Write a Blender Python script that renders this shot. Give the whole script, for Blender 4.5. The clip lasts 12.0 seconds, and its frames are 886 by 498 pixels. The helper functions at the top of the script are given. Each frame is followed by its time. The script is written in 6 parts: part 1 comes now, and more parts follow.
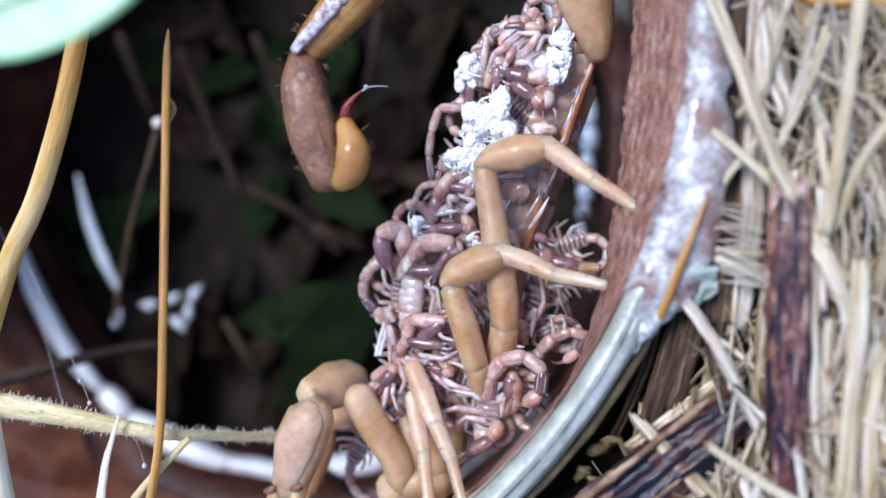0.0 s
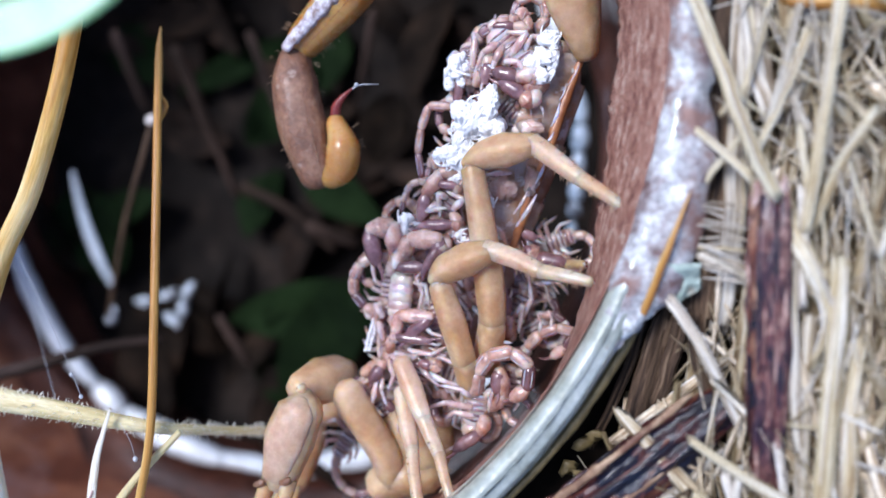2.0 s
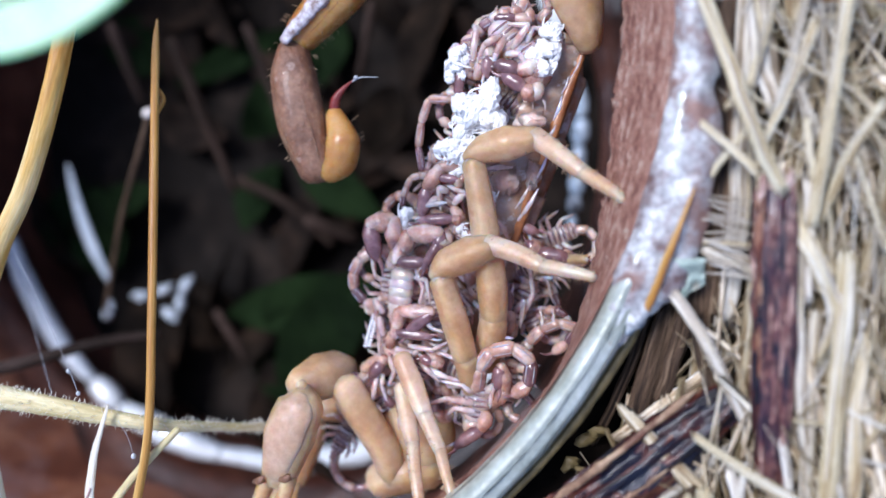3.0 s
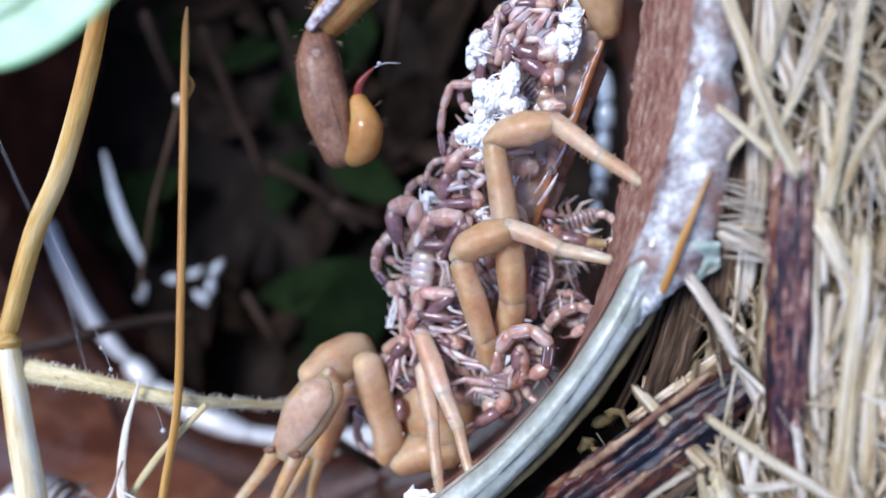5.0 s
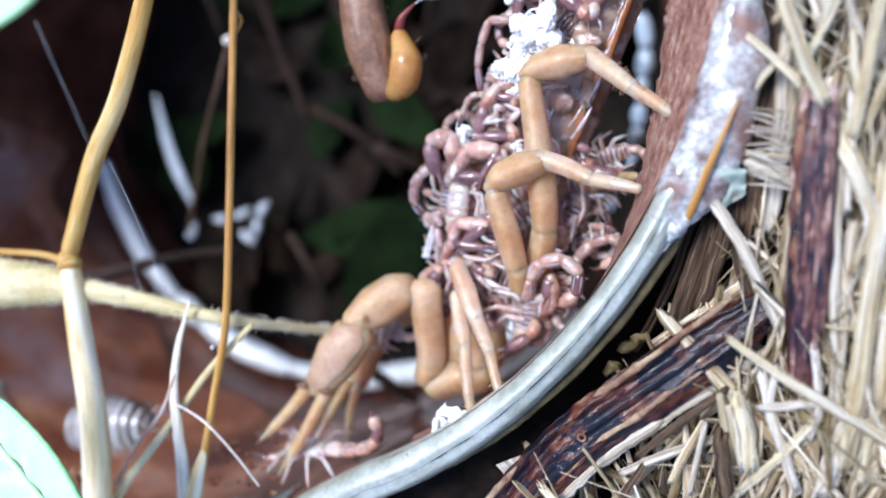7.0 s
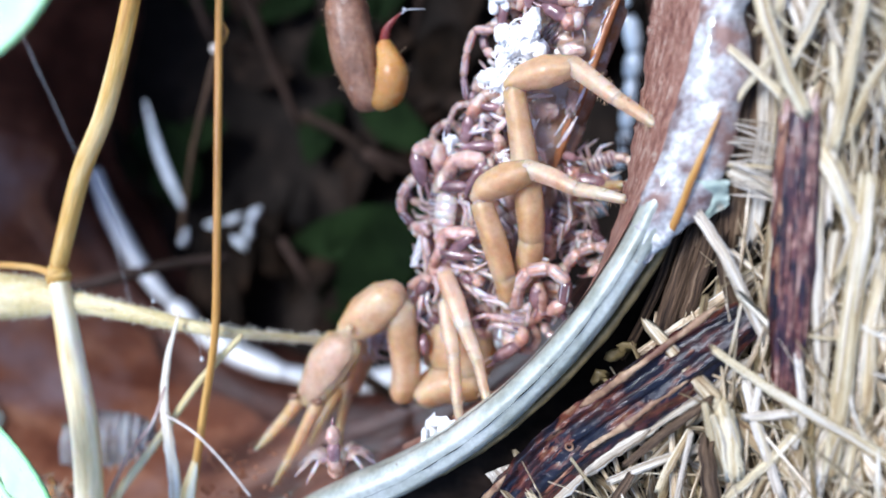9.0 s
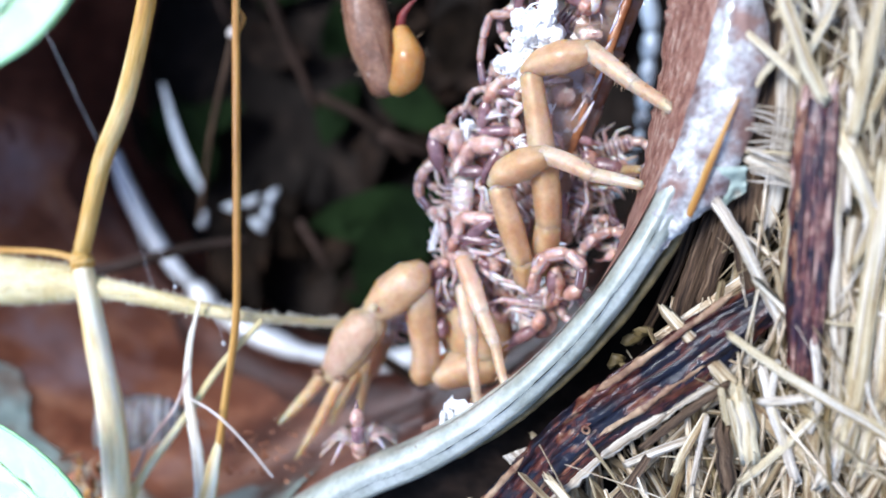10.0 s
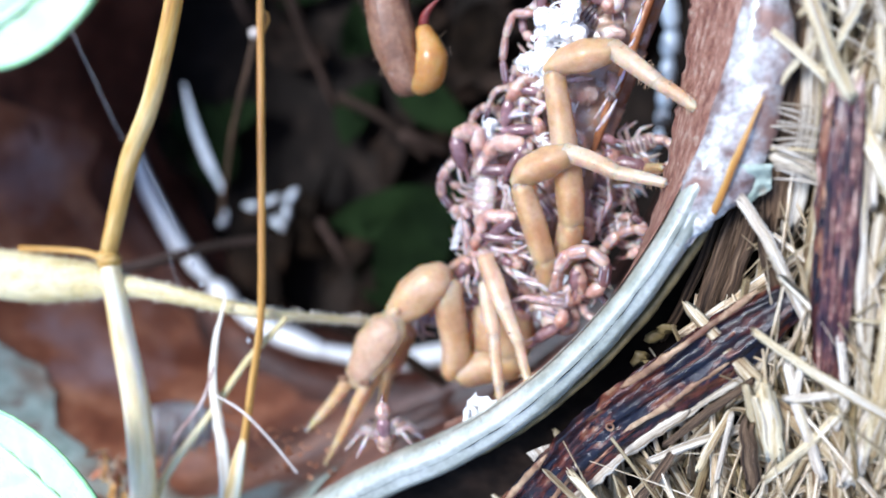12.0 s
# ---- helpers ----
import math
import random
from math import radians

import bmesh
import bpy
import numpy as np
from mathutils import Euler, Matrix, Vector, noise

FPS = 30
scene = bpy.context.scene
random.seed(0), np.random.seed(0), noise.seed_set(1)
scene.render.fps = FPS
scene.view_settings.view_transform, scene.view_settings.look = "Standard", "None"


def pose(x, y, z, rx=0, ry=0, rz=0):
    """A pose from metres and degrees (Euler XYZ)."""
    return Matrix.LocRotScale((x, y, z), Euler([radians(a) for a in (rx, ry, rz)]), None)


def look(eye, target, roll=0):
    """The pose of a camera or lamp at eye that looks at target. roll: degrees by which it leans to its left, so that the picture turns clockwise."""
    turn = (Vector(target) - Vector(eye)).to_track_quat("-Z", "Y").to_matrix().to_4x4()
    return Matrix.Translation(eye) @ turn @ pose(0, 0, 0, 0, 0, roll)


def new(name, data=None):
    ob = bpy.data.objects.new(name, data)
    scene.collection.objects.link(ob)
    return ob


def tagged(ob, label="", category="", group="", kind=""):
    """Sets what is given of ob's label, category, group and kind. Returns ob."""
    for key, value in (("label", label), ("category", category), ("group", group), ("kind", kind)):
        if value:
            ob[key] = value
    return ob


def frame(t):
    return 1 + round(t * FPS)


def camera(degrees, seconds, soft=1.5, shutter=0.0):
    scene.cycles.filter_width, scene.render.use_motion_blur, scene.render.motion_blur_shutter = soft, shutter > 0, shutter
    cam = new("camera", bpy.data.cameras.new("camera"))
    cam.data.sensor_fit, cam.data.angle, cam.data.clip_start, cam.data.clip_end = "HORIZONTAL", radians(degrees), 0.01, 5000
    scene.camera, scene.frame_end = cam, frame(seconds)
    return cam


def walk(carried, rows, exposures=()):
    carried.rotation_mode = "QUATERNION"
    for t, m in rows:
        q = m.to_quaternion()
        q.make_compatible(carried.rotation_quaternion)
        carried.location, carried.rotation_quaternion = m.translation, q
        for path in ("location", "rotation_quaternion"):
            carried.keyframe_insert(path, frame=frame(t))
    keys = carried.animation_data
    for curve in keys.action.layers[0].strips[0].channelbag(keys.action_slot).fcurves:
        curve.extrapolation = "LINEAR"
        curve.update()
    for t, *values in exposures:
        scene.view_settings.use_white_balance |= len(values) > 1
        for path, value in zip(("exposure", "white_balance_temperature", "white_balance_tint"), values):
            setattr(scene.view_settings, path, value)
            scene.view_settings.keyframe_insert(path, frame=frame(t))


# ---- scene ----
MM = 0.001
LENS = 58.0

# ---------------------------------------------------------------- camera
cam = camera(LENS, 12.0, soft=1.6)
cam.data.dof.use_dof = True
cam.data.dof.focus_distance = 0.0635
cam.data.dof.aperture_fstop = 15.0
walk(cam, [
    (0.0, pose(0.04620, -0.01438, 0.05590, -2.896, 14.644, -1.000)),
    (0.5, pose(0.04659, -0.01451, 0.05684, -3.337, 15.095, -0.963)),
    (1.0, pose(0.04713, -0.01450, 0.05676, -3.306, 14.910, -0.932)),
    (1.5, pose(0.04711, -0.01420, 0.05668, -3.225, 14.853, -0.964)),
    (2.0, pose(0.04718, -0.01456, 0.05638, -2.910, 14.551, -0.793)),
    (2.5, pose(0.04651, -0.01453, 0.05590, -3.283, 14.185, -0.759)),
    (3.0, pose(0.04665, -0.01447, 0.05583, -3.402, 14.286, -0.835)),
    (3.2, pose(0.04692, -0.01496, 0.05555, -3.093, 14.242, -0.641)),
    (4.8, pose(0.04769, -0.01491, 0.05659, -3.727, 15.864, -0.456)),
    (5.0, pose(0.04794, -0.01491, 0.05671, -4.118, 16.645, -0.623)),
    (5.5, pose(0.04864, -0.01617, 0.05817, -5.183, 18.140, -0.303)),
    (6.0, pose(0.04927, -0.01689, 0.05900, -6.072, 19.244, 0.000)),
    (6.5, pose(0.04925, -0.01766, 0.06005, -6.117, 20.348, 0.337)),
    (7.0, pose(0.04946, -0.01753, 0.05930, -6.510, 19.783, 0.127)),
    (9.0, pose(0.05028, -0.01616, 0.05909, -7.127, 19.510, -0.500)),
    (9.5, pose(0.04979, -0.01482, 0.05877, -7.972, 19.461, -0.973)),
    (10.0, pose(0.05030, -0.01520, 0.05951, -9.074, 20.594, -0.945)),
    (10.5, pose(0.05044, -0.01534, 0.05963, -8.684, 20.618, -0.880)),
    (11.0, pose(0.05061, -0.01536, 0.06007, -8.969, 21.240, -1.202)),
    (11.5, pose(0.05022, -0.01528, 0.05997, -8.812, 21.179, -1.201)),
    (12.0, pose(0.04962, -0.01525, 0.06030, -9.189, 21.489, -1.179)),
], exposures=[(0.0, 0.5, 5830, 16), (3.2, 0.5, 5830, 16), (5.0, 0.4, 5850, 16), (6.2, 0.62, 5880, 14), (8.8, 0.73, 5900, 13), (12.0, 0.87, 5920, 12)])

# ---------------------------------------------------------------- light
world = bpy.data.worlds.new("sky")
scene.world = world
world.use_nodes = True
wn = world.node_tree.nodes
sky = wn.new("ShaderNodeTexSky")
sky.sky_type = "NISHITA"
sky.sun_disc = False
sky.sun_elevation, sky.sun_rotation = radians(64), radians(-35)
wn["Background"].inputs["Strength"].default_value = 0.14
world.node_tree.links.new(sky.outputs["Color"], wn["Background"].inputs["Color"])
sun = new("sun", bpy.data.lights.new("sun", "SUN"))
sun.data.energy, sun.data.angle, sun.data.color = 2.5, radians(22), (1.0, 0.985, 0.96)
sun.matrix_world = look((-0.25, 0.36, 0.89), (0.0, 0.0, 0.0))


# ---------------------------------------------------------------- geometry helpers
def arr(p):
    return np.array(p, float)


def spline(p, sub):
    """Catmull-Rom through the rows of p."""
    p = arr(p)
    if len(p) < 3 or sub < 2:
        if len(p) == 2 and sub > 1:
            k = np.linspace(0, 1, sub + 1)[:, None]
            return p[0] * (1 - k) + p[1] * k
        return p
    q = np.vstack([2 * p[0] - p[1], p, 2 * p[-1] - p[-2]])
    out = []
    for i in range(len(p) - 1):
        a, b, c, d = q[i:i + 4]
        for s in range(sub):
            t = s / sub
            out.append(0.5 * (2 * b + (c - a) * t + (2 * a - 5 * b + 4 * c - d) * t * t + (3 * b - a - 3 * c + d) * t ** 3))
    return arr(out + [p[-1]])


def along(pts, n):
    """n + 1 points evenly spaced along a curve."""
    p = spline(pts, 12)
    s = np.concatenate([[0], np.cumsum(np.linalg.norm(np.diff(p, axis=0), axis=1))])
    k = np.linspace(0, s[-1], n + 1)
    return arr([[np.interp(v, s, p[:, j]) for j in range(3)] for v in k])


class Geo:
    """Gathers vertices (millimetres), faces and a uv (turns, millimetres along)."""

    def __init__(self):
        self.v, self.f, self.uv = [], [], []

    def tube(self, pts, rad, seg=8, sub=4, flat=1.0, up=(0, 0, 1), cap=True, rough=0.0, twist=0.0, rng=None, lobes=0, depth=0.0, prof=None, fray=0.0):
        p = spline(pts, sub)
        r = np.interp(np.linspace(0, 1, len(p)), np.linspace(0, 1, len(rad)), rad) if np.ndim(rad) else np.full(len(p), float(rad))
        if cap:
            t0, t1 = p[0] - p[1], p[-1] - p[-2]
            t0, t1 = t0 / (np.linalg.norm(t0) + 1e-9), t1 / (np.linalg.norm(t1) + 1e-9)
            p = np.vstack([p[0] + t0 * r[0] * 0.55, p[0] + t0 * r[0] * 0.38, p, p[-1] + t1 * r[-1] * 0.38, p[-1] + t1 * r[-1] * 0.55])
            r = np.concatenate([[r[0] * 0.25, r[0] * 0.72], r, [r[-1] * 0.72, r[-1] * 0.25]])
        tan = np.gradient(p, axis=0)
        tan /= np.linalg.norm(tan, axis=1)[:, None] + 1e-9
        n = np.cross(tan[0], up)
        if np.linalg.norm(n) < 1e-3:
            n = np.cross(tan[0], (1, 0.3, 0))
        n /= np.linalg.norm(n)
        length = np.concatenate([[0], np.cumsum(np.linalg.norm(np.diff(p, axis=0), axis=1))])
        base = len(self.v)
        for i in range(len(p)):
            n = n - tan[i] * (n @ tan[i])
            n /= np.linalg.norm(n) + 1e-9
            b = np.cross(n, tan[i])
            for k in range(seg):
                a = 2 * np.pi * k / seg + twist * length[i]
                s = r[i] * (1 + depth * np.cos(lobes * a))
                if prof is not None:
                    s *= prof[k]
                if rough and rng:
                    s *= 1 + rough * (rng.random() - 0.5) * 2
                q = p[i] + n * np.cos(a) * s + b * np.sin(a) * s * flat
                if fray and rng and (i < 3 or i > len(p) - 4):
                    q = q + tan[i] * rng.uniform(-fray, fray)
                self.v.append(q)
                self.uv.append((k / seg, length[i]))
        for i in range(len(p) - 1):
            for k in range(seg):
                a, b2 = base + i * seg + k, base + i * seg + (k + 1) % seg
                self.f.append((a, b2, b2 + seg, a + seg))
        if cap:
            self.f.append(tuple(base + k for k in reversed(range(seg))))
            self.f.append(tuple(base + (len(p) - 1) * seg + k for k in range(seg)))
        return self

    def blob(self, centre, ax, seg=12, rings=8, bump=0.0, freq=1.0, seed=0, power=1.0):
        """An ellipsoid on three axis vectors, roughened by noise."""
        c, ax = arr(centre), arr(ax)
        base = len(self.v)
        for i in range(rings + 1):
            ph = np.pi * i / rings
            for k in range(seg):
                a = 2 * np.pi * k / seg
                d = arr([np.sin(ph) * np.cos(a), np.sin(ph) * np.sin(a), np.cos(ph)])
                d = np.sign(d) * np.abs(d) ** power
                q = d @ ax
                s = 1 + bump * noise.noise(Vector(d * freq * 2 + seed * 3.7)) * 2 if bump else 1.0
                self.v.append(c + q * s)
                self.uv.append((k / seg, i / rings * 3))
        for i in range(rings):
            for k in range(seg):
                a, b2 = base + i * seg + k, base + i * seg + (k + 1) % seg
                self.f.append((a, a + seg, b2 + seg, b2))
        return self

    def grid(self, fn, nu, nv, wrap=False):
        base = len(self.v)
        for i in range(nu):
            for j in range(nv):
                x, y, z, u, w = fn(i / (nu if wrap else nu - 1), j / (nv - 1))
                self.v.append(arr((x, y, z)))
                self.uv.append((u, w))
        for i in range(nu if wrap else nu - 1):
            for j in range(nv - 1):
                a, b2 = base + i * nv + j, base + ((i + 1) % nu) * nv + j
                self.f.append((a, b2, b2 + 1, a + 1))
        return self

    def add(self, other, m=None):
        base = len(self.v)
        for q in other.v:
            self.v.append(arr(m @ Vector(q)) if m is not None else q)
        self.uv += other.uv
        self.f += [tuple(i + base for i in f) for f in other.f]
        return self


ORIGIN = {}


def mesh_of(name, geo, at, flat=False):
    me = bpy.data.meshes.new(name)
    me.from_pydata(((arr(geo.v) - arr(at)) * MM).tolist(), [], geo.f)
    uv = me.uv_layers.new(name="UVMap")
    loops = np.zeros(len(me.loops), int)
    me.loops.foreach_get("vertex_index", loops)
    uv.data.foreach_set("uv", arr(geo.uv)[loops].ravel())
    if not flat:
        me.polygons.foreach_set("use_smooth", [True] * len(me.polygons))
    bm = bmesh.new()
    bm.from_mesh(me)
    bmesh.ops.recalc_face_normals(bm, faces=bm.faces)
    bm.to_mesh(me)
    bm.free()
    me.update()
    return me


def part(name, geo, material, parent=None, label="", at=None, flat=False):
    """One mesh object, under a thing or a part; at: its origin in millimetres."""
    base = ORIGIN.get(parent.name, arr((0, 0, 0))) if parent else arr((0, 0, 0))
    at = arr(at) if at is not None else (base if parent else arr(geo.v).mean(axis=0))
    ob = new(name, mesh_of(name, geo, at, flat))
    ob.data.materials.append(material)
    ob.location = (at - base) * MM
    if parent:
        ob.parent = parent
    ORIGIN[ob.name] = at
    if label:
        tagged(ob, label)
    return ob


def thing(name, at, label, category, group="", kind=""):
    ob = new(name)
    ob.empty_display_size = 0.004
    ob.location = arr(at) * MM
    ORIGIN[ob.name] = arr(at)
    return tagged(ob, label, category, group, kind)


def single(name, geo, material, label, category, group="", kind="", flat=False):
    return tagged(part(name, geo, material, flat=flat), label, category, group, kind)


# ---------------------------------------------------------------- materials
def mat(name, cols, scale=300, rough=0.5, bump=0.3, bscale=None, metal=0.0, sss=0.0, radius=(1, 0.5, 0.25), coat=0.0, uv=None, rnd=0.0,
        stain=None, stain_at=(0.5, 0.6), stain_scale=120, rough2=None, island=False, spec=0.5, trans=0.0, fine=0.25, stain_uv=None, bdist=0.0002, glow=0.0012, bobj=False):
    m = bpy.data.materials.new(name)
    m.use_nodes = True
    nt = m.node_tree
    N, L = nt.nodes, nt.links
    b = N["Principled BSDF"]
    tc = N.new("ShaderNodeTexCoord")

    def noise_at(s, stretch, detail=5.0, off=0.0):
        mp = N.new("ShaderNodeMapping")
        if stretch:
            L.new(tc.outputs["UV"], mp.inputs["Vector"])
            mp.inputs["Scale"].default_value = (*stretch, 1)
        else:
            L.new(tc.outputs["Object"], mp.inputs["Vector"])
            mp.inputs["Scale"].default_value = (1, 1, 1)
        info = N.new("ShaderNodeObjectInfo")
        k = N.new("ShaderNodeVectorMath")
        k.operation = "SCALE"
        comb = N.new("ShaderNodeCombineXYZ")
        for i in range(3):
            L.new(info.outputs["Random"], comb.inputs[i])
        L.new(comb.outputs[0], k.inputs[0])
        k.inputs["Scale"].default_value = 37.0 + off
        ad = N.new("ShaderNodeVectorMath")
        ad.operation = "ADD"
        L.new(mp.outputs[0], ad.inputs[0])
        L.new(k.outputs[0], ad.inputs[1])
        n = N.new("ShaderNodeTexNoise")
        n.inputs["Scale"].default_value = s
        n.inputs["Detail"].default_value = detail
        n.inputs["Roughness"].default_value = 0.62
        L.new(ad.outputs[0], n.inputs["Vector"])
        return n.outputs["Fac"]

    def ramp(fac, stops):
        r = N.new("ShaderNodeValToRGB")
        e = r.color_ramp.elements
        while len(e) < len(stops):
            e.new(0.5)
        for el, (p, c) in zip(e, stops):
            el.position, el.color = p, (*c, 1) if len(c) == 3 else c
        L.new(fac, r.inputs["Fac"])
        return r.outputs["Color"]

    def mix(kind, fac, a, c):
        x = N.new("ShaderNodeMix")
        x.data_type, x.blend_type = "RGBA", kind
        for sock, val in ((x.inputs[0], fac), (x.inputs[6], a), (x.inputs[7], c)):
            if hasattr(val, "is_linked"):
                L.new(val, sock)
            else:
                sock.default_value = val
        return x.outputs[2]

    span = [(0.35 + 0.3 * i / max(1, len(cols) - 1), c) for i, c in enumerate(cols)]
    col = ramp(noise_at(scale if not uv else 1.0, uv), span)
    small = noise_at((scale if not uv else 1.0) * 6.0, uv, 3.0, 11.0)
    col = mix("MULTIPLY", fine, col, ramp(small, [(0.3, (0.35, 0.33, 0.3)), (0.65, (1.25, 1.25, 1.25))]))
    rsock = None
    if stain:
        sfac = ramp(noise_at(stain_scale if not stain_uv else 1.0, stain_uv, 6.0, 23.0), [(stain_at[0], (0, 0, 0)), (stain_at[1], (1, 1, 1))])
        col = mix("MIX", sfac, col, (*stain, 1))
        if rough2 is not None:
            rsock = mix("MIX", sfac, (rough,) * 3 + (1,), (rough2,) * 3 + (1,))
    if rnd:
        src = N.new("ShaderNodeNewGeometry").outputs["Random Per Island"] if island else N.new("ShaderNodeObjectInfo").outputs["Random"]
        g = ramp(src, [(0.0, (1 - rnd, 1 - rnd * 1.05, 1 - rnd * 1.2)), (0.5, (1, 1, 1)), (1.0, (1 + rnd * 0.5, 1 + rnd * 0.55, 1 + rnd * 0.75))])
        col = mix("MULTIPLY", 1.0, col, g)
    L.new(col, b.inputs["Base Color"])
    if rsock is None:
        r = ramp(small, [(0.3, (min(1, rough * 1.25),) * 3), (0.7, (rough * 0.75,) * 3)])
        L.new(r, b.inputs["Roughness"])
    else:
        L.new(rsock, b.inputs["Roughness"])
    b.inputs["Metallic"].default_value = metal
    b.inputs["Specular IOR Level"].default_value = spec
    if sss:
        b.inputs["Subsurface Weight"].default_value = sss
        b.inputs["Subsurface Radius"].default_value = radius
        b.inputs["Subsurface Scale"].default_value = glow
    b.inputs["Coat Weight"].default_value = coat
    b.inputs["Coat Roughness"].default_value = 0.12
    b.inputs["Transmission Weight"].default_value = trans
    if bump:
        bp = N.new("ShaderNodeBump")
        bp.inputs["Strength"].default_value = bump
        bp.inputs["Distance"].default_value = bdist
        L.new(noise_at(bscale or scale * 4, None, 6.0, 5.0) if not uv or bobj else small, bp.inputs["Height"])
        L.new(bp.outputs["Normal"], b.inputs["Normal"])
    return m


AMBER = mat("amber_chitin", [(0.46, 0.265, 0.125), (0.55, 0.35, 0.195), (0.62, 0.44, 0.29)], 260, 0.4, 0.4, 1700, sss=0.9, coat=0.12, glow=0.0035, fine=0.16,
            stain=(0.38, 0.18, 0.06), stain_at=(0.52, 0.9), stain_scale=420, radius=(1, 0.55, 0.2))
PALE_LEG = mat("pale_chitin", [(0.57, 0.36, 0.235), (0.67, 0.47, 0.33), (0.75, 0.57, 0.44)], 300, 0.34, 0.35, 1500, sss=0.9, coat=0.3, glow=0.0028, fine=0.15,
               stain=(0.46, 0.24, 0.13), stain_at=(0.5, 0.85), stain_scale=300, radius=(1, 0.55, 0.25))
HAND = mat("hand_chitin", [(0.45, 0.28, 0.175), (0.52, 0.35, 0.24), (0.58, 0.42, 0.31)], 300, 0.45, 0.3, 2000, sss=0.8, coat=0.08, glow=0.002, fine=0.2, stain=(0.4, 0.23, 0.14), stain_at=(0.56, 0.8), stain_scale=300)
TAIL = mat("tail_chitin", [(0.17, 0.075, 0.04), (0.26, 0.125, 0.07), (0.38, 0.21, 0.125)], 420, 0.45, 0.9, 1900, sss=0.3, coat=0.15, fine=0.4,
           stain=(0.5, 0.37, 0.3), stain_at=(0.62, 0.72), stain_scale=800)
# pale lilac speckle paints the sky's reflection on the tail's rough facet
FACET_SHEEN = mat("tail_facet_sheen", [(0.26, 0.17, 0.15), (0.55, 0.48, 0.5), (0.82, 0.79, 0.83)], 1500, 0.35, 0.9, 2600, coat=0.3, fine=0.5)
TELSON = mat("telson_chitin", [(0.4, 0.17, 0.035), (0.5, 0.25, 0.06), (0.58, 0.34, 0.11)], 260, 0.3, 0.12, 2000, sss=0.9, coat=0.5, glow=0.002, fine=0.12)
STING = mat("sting_chitin", [(0.16, 0.02, 0.015), (0.24, 0.04, 0.03)], 300, 0.25, 0.0, coat=0.4)
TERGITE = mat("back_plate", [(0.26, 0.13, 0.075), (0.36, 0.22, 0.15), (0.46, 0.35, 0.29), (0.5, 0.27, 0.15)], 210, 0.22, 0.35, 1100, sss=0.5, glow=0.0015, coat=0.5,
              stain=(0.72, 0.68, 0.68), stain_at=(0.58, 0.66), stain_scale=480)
EDGE = mat("flank_edge", [(0.3, 0.1, 0.03), (0.5, 0.21, 0.08)], 300, 0.35, 0.3, 1500, coat=0.3)
BABY = mat("young_pink", [(0.36, 0.17, 0.13), (0.56, 0.31, 0.24), (0.7, 0.45, 0.37), (0.82, 0.63, 0.56)], 420, 0.26, 0.3, 2400, sss=0.8, glow=0.0018, coat=0.5, rnd=0.22, fine=0.25,
           stain=(0.24, 0.13, 0.13), stain_at=(0.56, 0.72), stain_scale=520)
BABY_PALE = mat("young_cream", [(0.55, 0.38, 0.3), (0.74, 0.6, 0.52), (0.86, 0.78, 0.72)], 380, 0.26, 0.25, 2400, sss=0.8, glow=0.0016, coat=0.6, fine=0.2, stain=(0.42, 0.24, 0.16), stain_at=(0.58, 0.7), stain_scale=420)
BABY_DARK = mat("young_brown", [(0.12, 0.052, 0.055), (0.22, 0.11, 0.115), (0.37, 0.21, 0.21)], 420, 0.22, 0.2, 2600, sss=0.4, glow=0.0008, coat=0.7, rnd=0.25, fine=0.2)
BABY_LEG = mat("young_leg", [(0.46, 0.27, 0.25), (0.66, 0.46, 0.43), (0.82, 0.69, 0.67)], 500, 0.22, 0.15, 2600, sss=0.8, glow=0.0014, coat=0.6, rnd=0.2, fine=0.15)
MOULT = mat("shed_skin", [(0.9, 0.9, 0.89), (0.97, 0.97, 0.96)], 500, 0.7, 0.3, 1800, sss=0.1, glow=0.0005, radius=(1, 1, 1), fine=0.0)
BABY_TAIL = mat("young_orange", [(0.4, 0.22, 0.17), (0.54, 0.34, 0.28), (0.66, 0.48, 0.42)], 500, 0.28, 0.2, 2400, sss=0.7, glow=0.001, coat=0.4)
HAIR = mat("hair", [(0.4, 0.25, 0.14), (0.55, 0.38, 0.24)], 300, 0.4, 0.0)
FUZZ = mat("pale_fuzz", [(0.75, 0.7, 0.55), (0.85, 0.8, 0.68)], 300, 0.5, 0.0)
RUST = mat("rust", [(0.15, 0.06, 0.042), (0.25, 0.11, 0.075), (0.33, 0.175, 0.125), (0.44, 0.3, 0.23)], 200, 0.6, 0.9, 1500, uv=(45, 2.6), fine=0.7, bobj=True,
           stain=(0.45, 0.38, 0.3), stain_at=(0.64, 0.74), stain_scale=700)
TIN = mat("lip_tin", [(0.4, 0.42, 0.34), (0.55, 0.575, 0.49), (0.7, 0.72, 0.64)], 260, 0.32, 0.4, 1100, metal=0.4, uv=None, coat=0.2,
          stain=(0.27, 0.2, 0.13), stain_at=(0.66, 0.76), stain_scale=800, rough2=0.7)
CORRODED = mat("corroded_tin", [(0.17, 0.1, 0.09), (0.32, 0.28, 0.28), (0.5, 0.5, 0.5), (0.76, 0.77, 0.75)], 420, 0.5, 1.0, 1200, metal=0.1, fine=0.5,
               stain=(0.26, 0.15, 0.12), stain_at=(0.52, 0.62), stain_scale=260)
